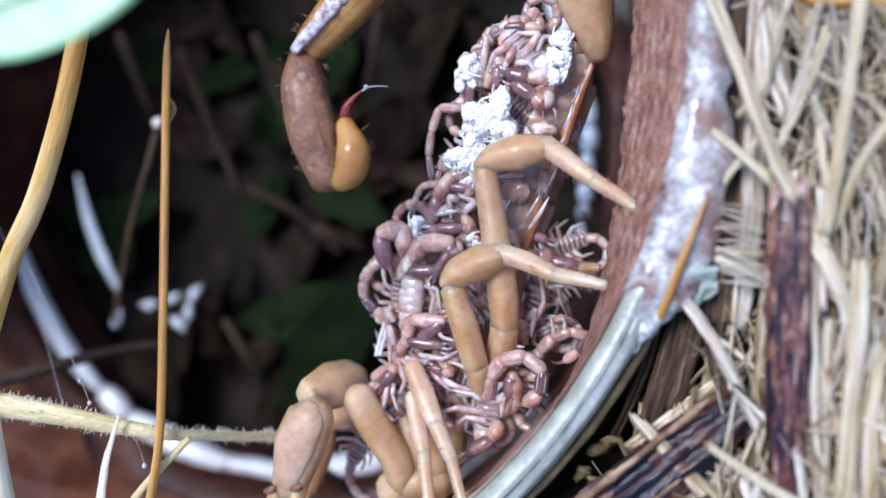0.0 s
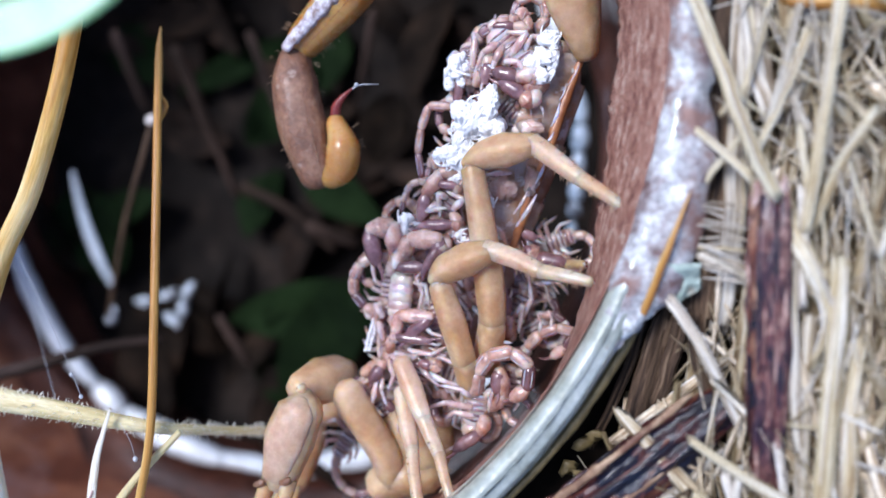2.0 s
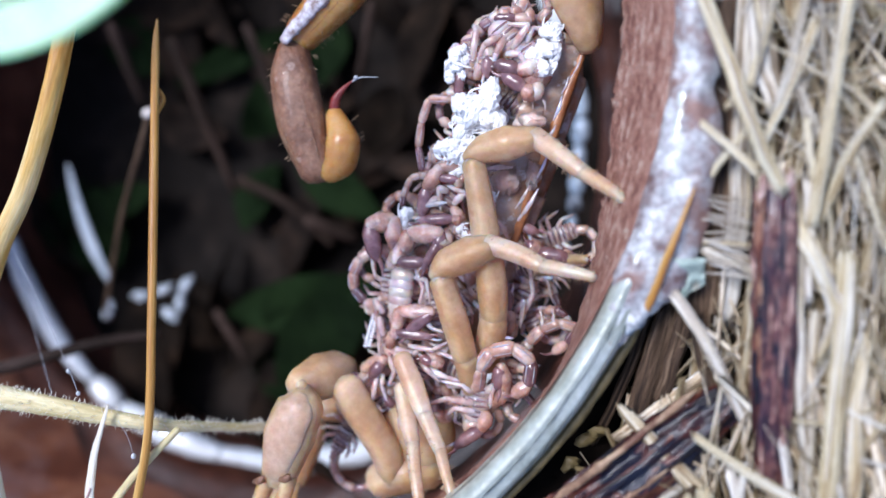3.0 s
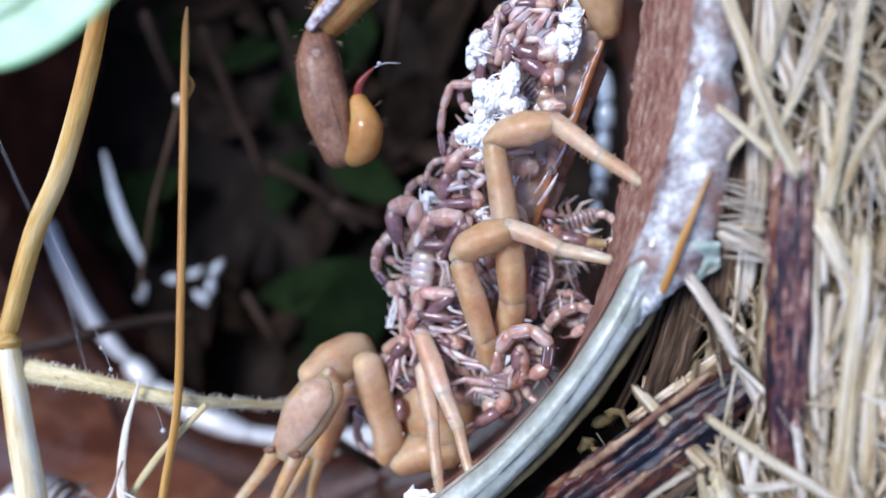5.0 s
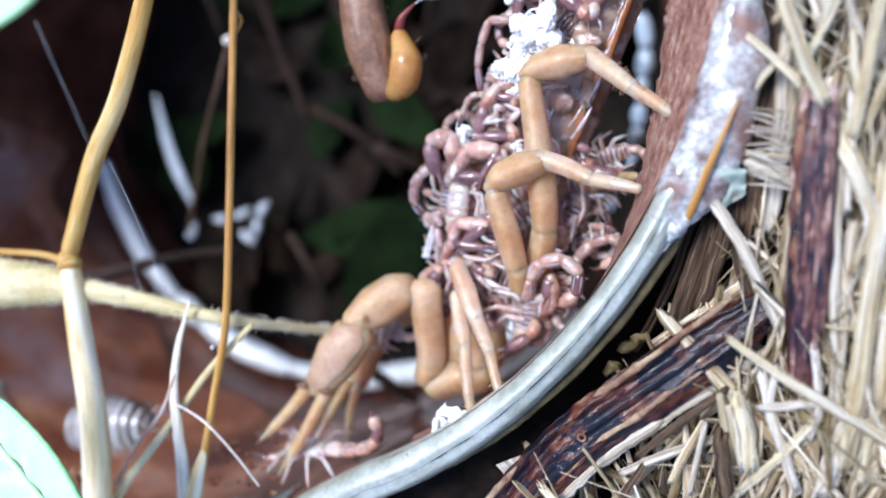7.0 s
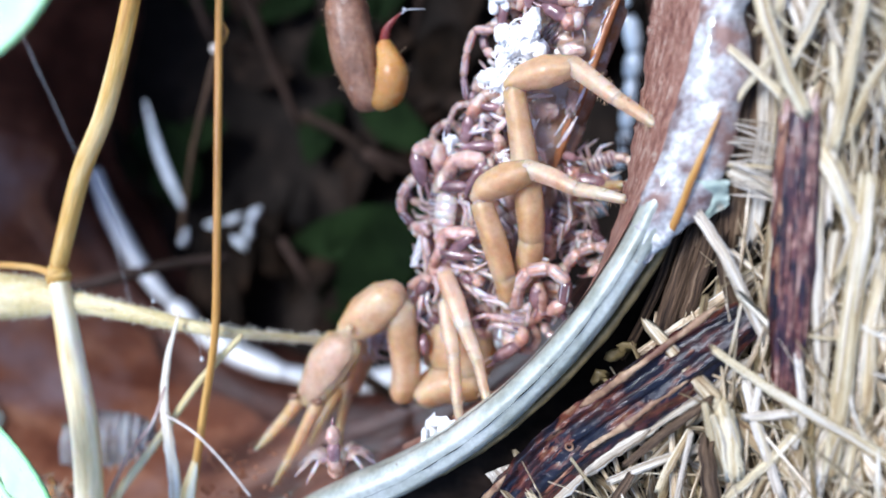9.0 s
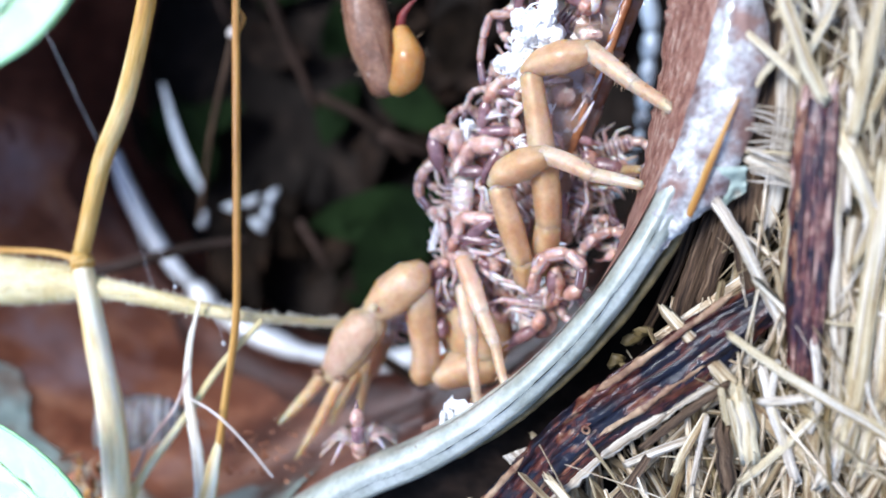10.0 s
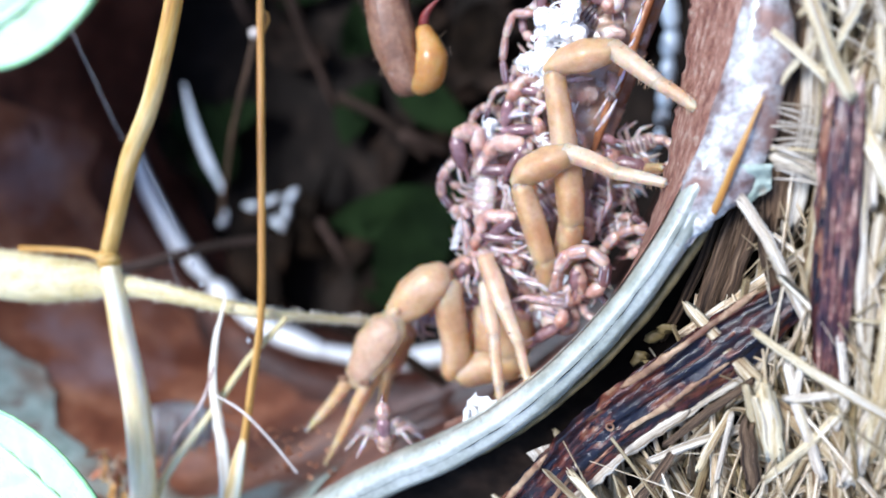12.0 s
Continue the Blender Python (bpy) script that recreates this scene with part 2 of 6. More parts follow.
# one rusty wall in a shaded and a lit tone, painted as two colours
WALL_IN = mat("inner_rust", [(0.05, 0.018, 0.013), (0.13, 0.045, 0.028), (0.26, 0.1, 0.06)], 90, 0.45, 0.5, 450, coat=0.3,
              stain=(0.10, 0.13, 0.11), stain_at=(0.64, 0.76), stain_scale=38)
# the lilac grey stain paints a sheen over the rust
LIT_RUST = mat("lit_red_rust", [(0.19, 0.06, 0.032), (0.34, 0.125, 0.065), (0.54, 0.25, 0.14)], 110, 0.35, 0.5, 500, coat=0.4, stain=(0.42, 0.3, 0.3), stain_at=(0.55, 0.74), stain_scale=42)
VERDIGRIS = mat("old_green_paint", [(0.3, 0.4, 0.33), (0.46, 0.55, 0.48), (0.36, 0.29, 0.22)], 90, 0.5, 0.6, 500, fine=0.45, stain=(0.2, 0.085, 0.045), stain_at=(0.55, 0.64), stain_scale=90)
# white and bluish colours that paint the sky's reflection on the bottom bead
GLINT_WHITE = mat("glint_white", [(0.8, 0.87, 0.92), (0.88, 0.93, 0.96)], 90, 0.12, 0.2, 250, coat=0.6, stain=(0.05, 0.05, 0.05), stain_at=(0.62, 0.68), stain_scale=120)
GLINT_BLUE = mat("glint_blue", [(0.36, 0.48, 0.62), (0.55, 0.68, 0.82)], 90, 0.15, 0.2, 250, coat=0.6, stain=(0.05, 0.05, 0.06), stain_at=(0.55, 0.62), stain_scale=260)
# the shade deep in the can is put into these three near-black colours
SOIL = mat("near_black_soil", [(0.009, 0.0078, 0.0072), (0.015, 0.0125, 0.011), (0.029, 0.022, 0.018)], 120, 0.9, 1.0, 500, spec=0.06)
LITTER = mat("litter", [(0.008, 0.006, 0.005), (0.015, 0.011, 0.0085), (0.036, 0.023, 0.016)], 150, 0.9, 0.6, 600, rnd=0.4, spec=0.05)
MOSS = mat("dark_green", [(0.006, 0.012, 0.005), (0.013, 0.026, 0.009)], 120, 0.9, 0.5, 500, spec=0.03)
STRAW = mat("straw", [(0.34, 0.22, 0.1), (0.68, 0.54, 0.31), (0.85, 0.76, 0.53), (0.94, 0.89, 0.74)], uv=(12, 0.12), rough=0.5, bump=0.6, rnd=0.18, fine=0.5, spec=0.4,
            stain=(0.14, 0.075, 0.04), stain_at=(0.68, 0.74), stain_scale=200)
STRAW_GREY = mat("weathered_straw", [(0.25, 0.18, 0.11), (0.58, 0.49, 0.37), (0.8, 0.74, 0.62), (0.93, 0.9, 0.82)], uv=(12, 0.12), rough=0.5, bump=0.6, rnd=0.2, fine=0.55, spec=0.4,
                 stain=(0.1, 0.06, 0.04), stain_at=(0.68, 0.74), stain_scale=200)
STRAW_BED = mat("straw_litter", [(0.16, 0.09, 0.045), (0.5, 0.37, 0.21), (0.78, 0.67, 0.47), (0.92, 0.87, 0.74)], uv=(10, 0.2), rough=0.5, bump=0.4, rnd=0.7, island=True, fine=0.5, spec=0.35)
BROWN = mat("brown_stalk", [(0.02, 0.012, 0.008), (0.07, 0.043, 0.026), (0.16, 0.1, 0.06), (0.3, 0.21, 0.13)], uv=(14, 0.14), rough=0.6, bump=0.7, rnd=0.2, fine=0.6, spec=0.3)
DARK = mat("dark_stub", [(0.012, 0.008, 0.016), (0.045, 0.016, 0.026), (0.16, 0.06, 0.05), (0.5, 0.32, 0.26)], 300, rough=0.35, bump=0.9, bscale=900, fine=0.6, coat=0.3,
           stain=(0.42, 0.24, 0.18), stain_at=(0.58, 0.68), stain_uv=(3, 0.5), rough2=0.5)
BARK = mat("wet_bark", [(0.006, 0.005, 0.01), (0.01, 0.007, 0.01), (0.03, 0.009, 0.009), (0.08, 0.02, 0.013), (0.14, 0.042, 0.022), (0.26, 0.15, 0.085)], rough=0.2, bump=1.0, bscale=1100, uv=(0.9, 0.3), bobj=True, fine=0.5, spec=0.6,
           stain=(0.007, 0.007, 0.015), stain_at=(0.48, 0.56), stain_uv=(0.8, 0.35), rough2=0.14)
BARK_RED = mat("red_bark", [(0.008, 0.004, 0.006), (0.045, 0.01, 0.008), (0.15, 0.035, 0.018), (0.42, 0.24, 0.14)], 330, rough=0.3, bump=0.8, bscale=1300, uv=(3, 0.2), bobj=True, fine=0.6, coat=0.0, spec=0.4,
               stain=(0.01, 0.008, 0.015), stain_at=(0.5, 0.58), stain_scale=260, rough2=0.25)
BARK_CREAM = mat("cream_bark", [(0.12, 0.05, 0.022), (0.32, 0.19, 0.105), (0.54, 0.4, 0.25)], 260, rough=0.5, bump=0.8, bscale=1300, fine=0.6,
                 stain=(0.12, 0.04, 0.02), stain_at=(0.56, 0.64), stain_scale=320)
# direct light on the lower stem put into a paler colour; sheath shares it
STEM_PALE = mat("cream_stem", [(0.72, 0.5, 0.2), (0.88, 0.76, 0.48), (0.95, 0.9, 0.76)], uv=(4, 0.06), rough=0.4, bump=0.3, fine=0.25, sss=0.15,
                stain=(0.55, 0.3, 0.08), stain_at=(0.62, 0.74), stain_uv=(3, 0.1))
BLEACHED = mat("bleached_straw", [(0.7, 0.56, 0.38), (0.88, 0.82, 0.68), (0.95, 0.92, 0.86)], uv=(10, 0.2), rough=0.5, bump=0.5, fine=0.3, stain=(0.3, 0.14, 0.07), stain_at=(0.7, 0.76), stain_scale=160)
STEM = mat("dry_stem", [(0.48, 0.23, 0.035), (0.66, 0.41, 0.11), (0.82, 0.64, 0.32)], uv=(4, 0.06), rough=0.4, bump=0.3, rnd=0.15, fine=0.35, sss=0.15,
           stain=(0.2, 0.075, 0.012), stain_at=(0.58, 0.68), stain_scale=110)
STEM_DARK = mat("ochre_stem", [(0.36, 0.15, 0.025), (0.54, 0.28, 0.06), (0.7, 0.46, 0.16)], uv=(3, 0.05), rough=0.4, bump=0.3, fine=0.35)
TWIG = mat("downy_twig", [(0.5, 0.4, 0.17), (0.67, 0.57, 0.31), (0.78, 0.71, 0.48)], uv=(3, 0.1), rough=0.6, bump=0.3, fine=0.3, sss=0.15,
           stain=(0.4, 0.24, 0.08), stain_at=(0.62, 0.74), stain_scale=130)
SPLINTER = mat("pink_wood", [(0.34, 0.16, 0.13), (0.66, 0.48, 0.42), (0.85, 0.74, 0.68)], uv=(4, 0.3), rough=0.5, bump=0.5, fine=0.5)
ROOT = mat("pale_root", [(0.6, 0.52, 0.45), (0.78, 0.72, 0.66)], 300, 0.5, 0.3)
# darkened the same way for the shade inside the can
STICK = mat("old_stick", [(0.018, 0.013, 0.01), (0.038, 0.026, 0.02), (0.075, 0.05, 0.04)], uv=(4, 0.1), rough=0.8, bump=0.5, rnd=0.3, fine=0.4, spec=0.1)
STICK_OLIVE = mat("olive_edge", [(0.1, 0.075, 0.03), (0.19, 0.14, 0.055), (0.3, 0.22, 0.09)], 300, 0.5, 0.6, 900)
WHITE_BLADE = mat("white_blade", [(0.6, 0.7, 0.78), (0.75, 0.83, 0.9)], 120, 0.25, 0.2, coat=0.3)
LEAF = mat("green_leaf", [(0.5, 0.71, 0.45), (0.6, 0.78, 0.55), (0.7, 0.84, 0.66)], 60, 0.3, 0.3, 300, sss=0.2, coat=0.4, fine=0.1)
LEAF_EDGE = mat("green_margin", [(0.24, 0.55, 0.26), (0.36, 0.66, 0.36)], 60, 0.4, 0.2, 300, sss=0.2)
CRUMB = mat("rust_crumb", [(0.2, 0.06, 0.025), (0.38, 0.14, 0.06), (0.5, 0.26, 0.14)], 300, 0.7, 0.8, 900, rnd=0.3)
LOUSE_GREY = mat("louse_shell", [(0.22, 0.18, 0.17), (0.34, 0.3, 0.29), (0.5, 0.46, 0.46)], 300, 0.25, 0.3, 900, sss=0.4, coat=0.4, stain=(0.2, 0.14, 0.11), stain_at=(0.54, 0.66), stain_scale=500)
LOUSE_PALE = mat("louse_pale", [(0.34, 0.3, 0.29), (0.46, 0.43, 0.42), (0.58, 0.55, 0.55)], 300, 0.25, 0.3, 900, sss=0.4, coat=0.4)
WEB = mat("web", [(0.5, 0.52, 0.55), (0.6, 0.62, 0.65)], 300, 0.3, 0.0)

rnd = random.Random(7)
RING = arr((-5.4, -6.6))  # how far the can's foot lies off its mouth


# ---------------------------------------------------------------- the can in the ground
def smooth(a, b, x):
    t = min(1.0, max(0.0, (x - a) / (b - a)))
    return t * t * (3 - 2 * t)


def mouth_bulge(th):
    """The mouth is bent outwards on one side."""
    d = math.degrees(th)
    return 10.0 * smooth(-64, -104, d) * smooth(-179, -140, d)


def flange_inner(th):
    d = math.degrees(th)
    r = 44.7 + 4.2 * smooth(-8, -42, d) + 3.5 * smooth(60, 110, d)
    return r + mouth_bulge(th)


def flange_teeth(th):
    d = math.degrees(th)
    return 0.3 * noise.noise(Vector((d * 0.35, 1.7, 0))) + 0.3 * noise.noise(Vector((d * 1.1, 4.2, 0))) + 0.2 * noise.noise(Vector((d * 2.7, 6.1, 0)))


def can():
    top = thing("steel_can", (0, 0, -40), "rusty steel can sunk in straw, its mouth open", "can")

    def wall(z0, z1, off, rings, rtop, rbot, wav):
        def fn(u, w):
            th = -math.pi + 2 * math.pi * u
            z = z0 + (z1 - z0) * w
            k = min(1.0, max(0.0, -z / 46.0))
            r = rtop + (rbot - rtop) * k + off + wav * noise.noise(Vector((math.cos(th) * 3, math.sin(th) * 3, z * 0.12)))
            r += mouth_bulge(th) * (1 - k)
            c = RING * k
            return (c[0] + r * math.cos(th), c[1] + r * math.sin(th), z, u, -z)
        return Geo().grid(fn, 160, rings, True)

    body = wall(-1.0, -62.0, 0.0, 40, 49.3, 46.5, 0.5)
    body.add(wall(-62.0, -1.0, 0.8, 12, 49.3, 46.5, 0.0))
    part("wall", body, WALL_IN, top, "inside rusted red brown, shade put into its darker tone")
    # green paint left inside below the lip
    def paint(u, w):
        th = radians(-172 + 94 * u)
        edge = -11.0 + 5.0 * noise.noise(Vector((u * 9, 0.3, 0))) + 1.2 * noise.noise(Vector((u * 40, 2.3, 0)))
        z = -1.2 + (edge + 1.2) * w
        k = -z / 46.0
        r = 49.0 - 2.8 * k + mouth_bulge(th) * (1 - k) - 0.25
        return (RING[0] * k + r * math.cos(th), RING[1] * k + r * math.sin(th), z, u, z)
    part("paint", Geo().grid(paint, 120, 14), VERDIGRIS, top, "flaking grey green paint")

    # red rust patch, coloured brighter for the light on the side that faces the sky
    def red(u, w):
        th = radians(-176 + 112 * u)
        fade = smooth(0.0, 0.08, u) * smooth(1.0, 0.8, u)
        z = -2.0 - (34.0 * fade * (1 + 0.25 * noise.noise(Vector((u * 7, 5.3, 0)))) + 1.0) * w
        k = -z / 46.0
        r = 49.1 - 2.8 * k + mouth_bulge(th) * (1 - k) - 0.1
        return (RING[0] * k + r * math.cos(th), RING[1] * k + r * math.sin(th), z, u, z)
    part("rust_bloom", Geo().grid(red, 110, 20), LIT_RUST, top, "red brown patch of rust, light on this side put into its brighter colour")

    # rolled lip
    def lip(u, w):
        th = radians(-172 + 252 * u)
        a = 2 * math.pi * w
        n1 = 0.10 * noise.noise(Vector((u * 60, w * 3, 0)))
        slim = smooth(-70, -36, math.degrees(th))
        r = 50.2 - 0.35 * slim + (1.75 - 0.45 * slim + n1) * math.cos(a) + mouth_bulge(th)
        z = -1.55 + (1.9 + n1) * math.sin(a) - 0.35 * math.exp(-((a - 1.35) / 0.16) ** 2)
        return (r * math.cos(th), r * math.sin(th), z, u, w * 8)
    part("lip", Geo().grid(lip, 420, 25), TIN, top, "bare silvery rolled lip")

    seam = []
    for i in range(90):
        th = radians(-118 + 92 * i / 89)
        rr = 50.45 - 0.45 * smooth(-70, -36, math.degrees(th)) + mouth_bulge(th) + 0.12 * noise.noise(Vector((i * 0.4, 2, 0)))
        seam.append((rr * math.cos(th), rr * math.sin(th), 0.28))
    rg = random.Random(13)
    part("seam", Geo().tube(seam, [max(0.01, rg.uniform(-0.02, 0.05)) for _ in seam], 6, 2, 0.6), SOIL, top, "dirty dark seam along the lip")

    olive = [((51.55 + mouth_bulge(radians(d))) * math.cos(radians(d)), (51.55 + mouth_bulge(radians(d))) * math.sin(radians(d)), -2.4) for d in range(-64, -24, 2)]
    part("under_edge", Geo().tube(olive, [0.2] + [rg.uniform(0.35, 0.5) for _ in olive[2:]] + [0.2], 8, 3, rough=0.1, rng=rg), STICK_OLIVE, top, "olive brown edge under the lip")

    # the torn, corroded stretch of the lip
    def torn(u, w):
        th = radians(-33 + 116 * u)
        d = math.degrees(th)
        wide = 1.0 - 0.5 * smooth(-22, -28, d)
        outer = 51.2 + 1.9 * smooth(-2, -17, d) * wide + 0.5 * noise.noise(Vector((d * 0.3, 3.1, 0))) + 0.25 * noise.noise(Vector((d, 7.7, 0)))
        inner = 48.5 + 0.3 * noise.noise(Vector((d * 0.4, 8.8, 0)))
        a = 2 * math.pi * w
        fade = smooth(-33, -22, d + 3 * noise.noise(Vector((d * 0.8, math.sin(a) * 2, 1))))
        m, h = (outer + inner) / 2 - 0.5 * (1 - fade), (outer - inner) / 2 * (0.25 + 0.75 * fade)
        r = m + h * math.cos(a)
        lift = 1.1 * fade - 0.25 * (1 - fade)
        rough_n = 0.35 * noise.noise(Vector((d * 0.5, r * 0.9, 0))) + 0.15 * noise.noise(Vector((d * 2, r * 3, 5)))
        z = -0.6 + lift * math.sin(a) + (rough_n if math.sin(a) > -0.2 else 0)
        return (r * math.cos(th), r * math.sin(th), z, u, w * 8)
    part("torn_lip", Geo().grid(torn, 240, 26), CORRODED, top, "whitish corroded lip with purple grey patches")

    # flap of metal that hangs out under the torn lip
    def flake(u, w):
        p = (arr((47.9, -18.3, 0.6)) * (1 - u) + arr((50.4, -18.3, 0.2)) * u) * (1 - w) + (arr((48.8, -21.3, -0.8)) * (1 - u) + arr((50.4, -20.1, -0.6)) * u) * w
        return (*(p + arr((0.15 * noise.noise(Vector((w * 5, u * 3, 0))), 0, 0.5 * noise.noise(Vector((u * 3, w * 3, 2)))))), u, w * 4)
    flap = Geo().grid(flake, 14, 20)
    n = len(flap.v)
    flap.v += [q - arr((0, 0, 0.3)) for q in flap.v]
    flap.uv += list(flap.uv)
    flap.f += [tuple(i + n for i in reversed(f)) for f in flap.f]
    part("flap", flap, VERDIGRIS, top, "green grey torn flake")

    # inner flange with a jagged rusty edge
    def flange(u, w):
        th = radians(-62 + 190 * u)
        ri = flange_inner(th)
        ro = 48.6 + mouth_bulge(th)
        if w < 0.6:
            k = w / 0.6
            r, z = ro + (ri - ro) * k + flange_teeth(th) * smooth(0.8, 1.0, k), -0.5 - 5.0 * k ** 1.3
        else:
            k = (w - 0.6) / 0.4
            r, z = ri + flange_teeth(th) * (1 - k) + (ro - ri) * k * 0.8 + 0.05, -5.7 - 1.0 * k
        ridge = 0.015 * noise.noise(Vector((math.degrees(th) * 0.12, w * 14, 0))) + 0.05 * noise.noise(Vector((math.degrees(th) * 1.5, w * 30, 2)))
        return (r * math.cos(th), r * math.sin(th), z + ridge, u * 3, w * 9)
    part("flange", Geo().grid(flange, 380, 26), RUST, top, "flaking red brown rusty inner flange")
    knobs = Geo()
    for i in range(34):
        th = radians(rnd.uniform(-45, 40))
        r = flange_inner(th)
        s = rnd.uniform(0.07, 0.2)
        r += rnd.uniform(-0.05, 0.6)
        knobs.blob((r * math.cos(th), r * math.sin(th), -5.5), [(s, 0, 0), (0, s, 0), (0, 0, s)], 6, 4, 0.4, 2, i)
    part("rust_grain", knobs, RUST, top)

    # bead at the foot, sky reflections painted on as pale broken stretches
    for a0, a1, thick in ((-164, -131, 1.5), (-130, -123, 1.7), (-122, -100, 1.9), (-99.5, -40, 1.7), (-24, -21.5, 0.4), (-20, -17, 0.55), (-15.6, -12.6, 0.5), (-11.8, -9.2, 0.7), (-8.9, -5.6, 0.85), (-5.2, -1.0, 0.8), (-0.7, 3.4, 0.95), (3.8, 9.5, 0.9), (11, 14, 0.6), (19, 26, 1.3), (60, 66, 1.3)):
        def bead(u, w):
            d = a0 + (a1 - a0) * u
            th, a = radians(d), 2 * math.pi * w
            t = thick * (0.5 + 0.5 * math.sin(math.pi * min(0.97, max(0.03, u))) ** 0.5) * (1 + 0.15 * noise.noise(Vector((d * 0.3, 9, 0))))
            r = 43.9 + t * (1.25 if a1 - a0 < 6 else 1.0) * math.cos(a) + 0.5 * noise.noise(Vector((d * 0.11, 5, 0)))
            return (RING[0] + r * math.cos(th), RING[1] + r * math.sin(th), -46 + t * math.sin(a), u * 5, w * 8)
        part("bead", Geo().grid(bead, 30, 13), GLINT_WHITE if a1 - a0 > 6 else GLINT_BLUE, top, "stretch of the bottom bead, sky reflection put into its pale colour")

    def floor(u, w):
        th = -math.pi + 2 * math.pi * u
        r = 47.5 * w
        x, y = RING[0] + r * math.cos(th), RING[1] + r * math.sin(th)
        return (x, y, -60 + 3 * noise.noise(Vector((x * 0.08, y * 0.08, 0))), u, r)
    part("bottom", Geo().grid(floor, 64, 24, True), SOIL, top, "bottom covered with soil, the can's shade put into its near-black colour")


# ---------------------------------------------------------------- the ground and its straw
def ground():
    radii = [51.5, 54, 57, 61, 66, 72, 80, 90, 105, 125, 150, 200, 300, 600, 2000, 1e4, 1e5, 1e6, 3e6]

    def fn(u, w):
        th = -math.pi + 2 * math.pi * u
        r = radii[min(len(radii) - 1, int(round(w * (len(radii) - 1))))]
        x, y = r * math.cos(th), r * math.sin(th)
        r2 = r + mouth_bulge(th) * (1 if r < 80 else 0)
        x, y = r2 * math.cos(th), r2 * math.sin(th)
        z = -9 - 3 * smooth(51, 60, r) + (2.5 * noise.noise(Vector((x * 0.05, y * 0.05, 0))) if r < 700 else 0)
        return (x, y, z, u * 40, r)
    tagged(part("ground", Geo().grid(fn, 128, len(radii), True), LITTER, at=(0, 0, 0)), "dark earth covered with straw litter", "ground", kind="structure")


def straw_bed():
    rg = random.Random(21)
    g = Geo()
    n = 0
    while n < 5600:
        x, y = rg.uniform(36, 120), rg.uniform(-75, 60)
        if math.hypot(x, y) < 56:
            continue
        n += 1
        lay = rg.random()
        z = -10 + 10.5 * lay ** 0.8
        d = radians(rg.gauss(97, 24)) if rg.random() < 0.75 else rg.uniform(0, math.pi)
        ln = rg.uniform(3, 15)
        tilt = rg.gauss(0, 0.10)
        z -= 0.55 * max(0.0, 64 - math.hypot(x, y))
        v = arr((math.cos(d), math.sin(d), tilt))
        c = arr((x, y, z))
        bend = arr((rg.gauss(0, 0.05), rg.gauss(0, 0.05), rg.gauss(0, 0.02))) * ln
        pts = [c - v * ln, c + bend, c + v * ln]
        if min(math.hypot(*p[:2]) for p in pts) < 53.5:
            continue
        w = rg.choice([0.08, 0.12, 0.16, 0.22, 0.3, 0.42, 0.6]) * rg.uniform(0.8, 1.2)
        g.tube(pts, [w * 0.8, w * 1.05, w * 0.7], 6, 2, rg.uniform(0.2, 0.6), cap=True, rng=rg, fray=w)
    for i in range(800):
        x, y = rg.uniform(50, 76), rg.uniform(-50, 24)
        if math.hypot(x, y) < 56:
            continue
        d = rg.gauss(radians(95), 0.5) if rg.random() < 0.6 else rg.uniform(0, math.pi)
        ln = rg.uniform(2, 6)
        z = rg.uniform(-3.5, 1.2) - 0.4 * max(0.0, 62 - math.hypot(x, y))
        v = arr((math.cos(d), math.sin(d), rg.gauss(0, 0.1)))
        c = arr((x, y, z))
        if min(math.hypot(*(c + s * v * ln)[:2]) for s in (-1, 1)) < 53.5:
            continue
        w = rg.uniform(0.035, 0.12)
        g.tube([c - v * ln, c + arr((rg.gauss(0, 0.4), rg.gauss(0, 0.4), 0.2)), c + v * ln], [w, w, w * 0.5], 4, 3, 0.6)
    single("straw_litter", g, STRAW_BED, "tangled pale straw fibres lying on the ground", "straw", kind="stuff")


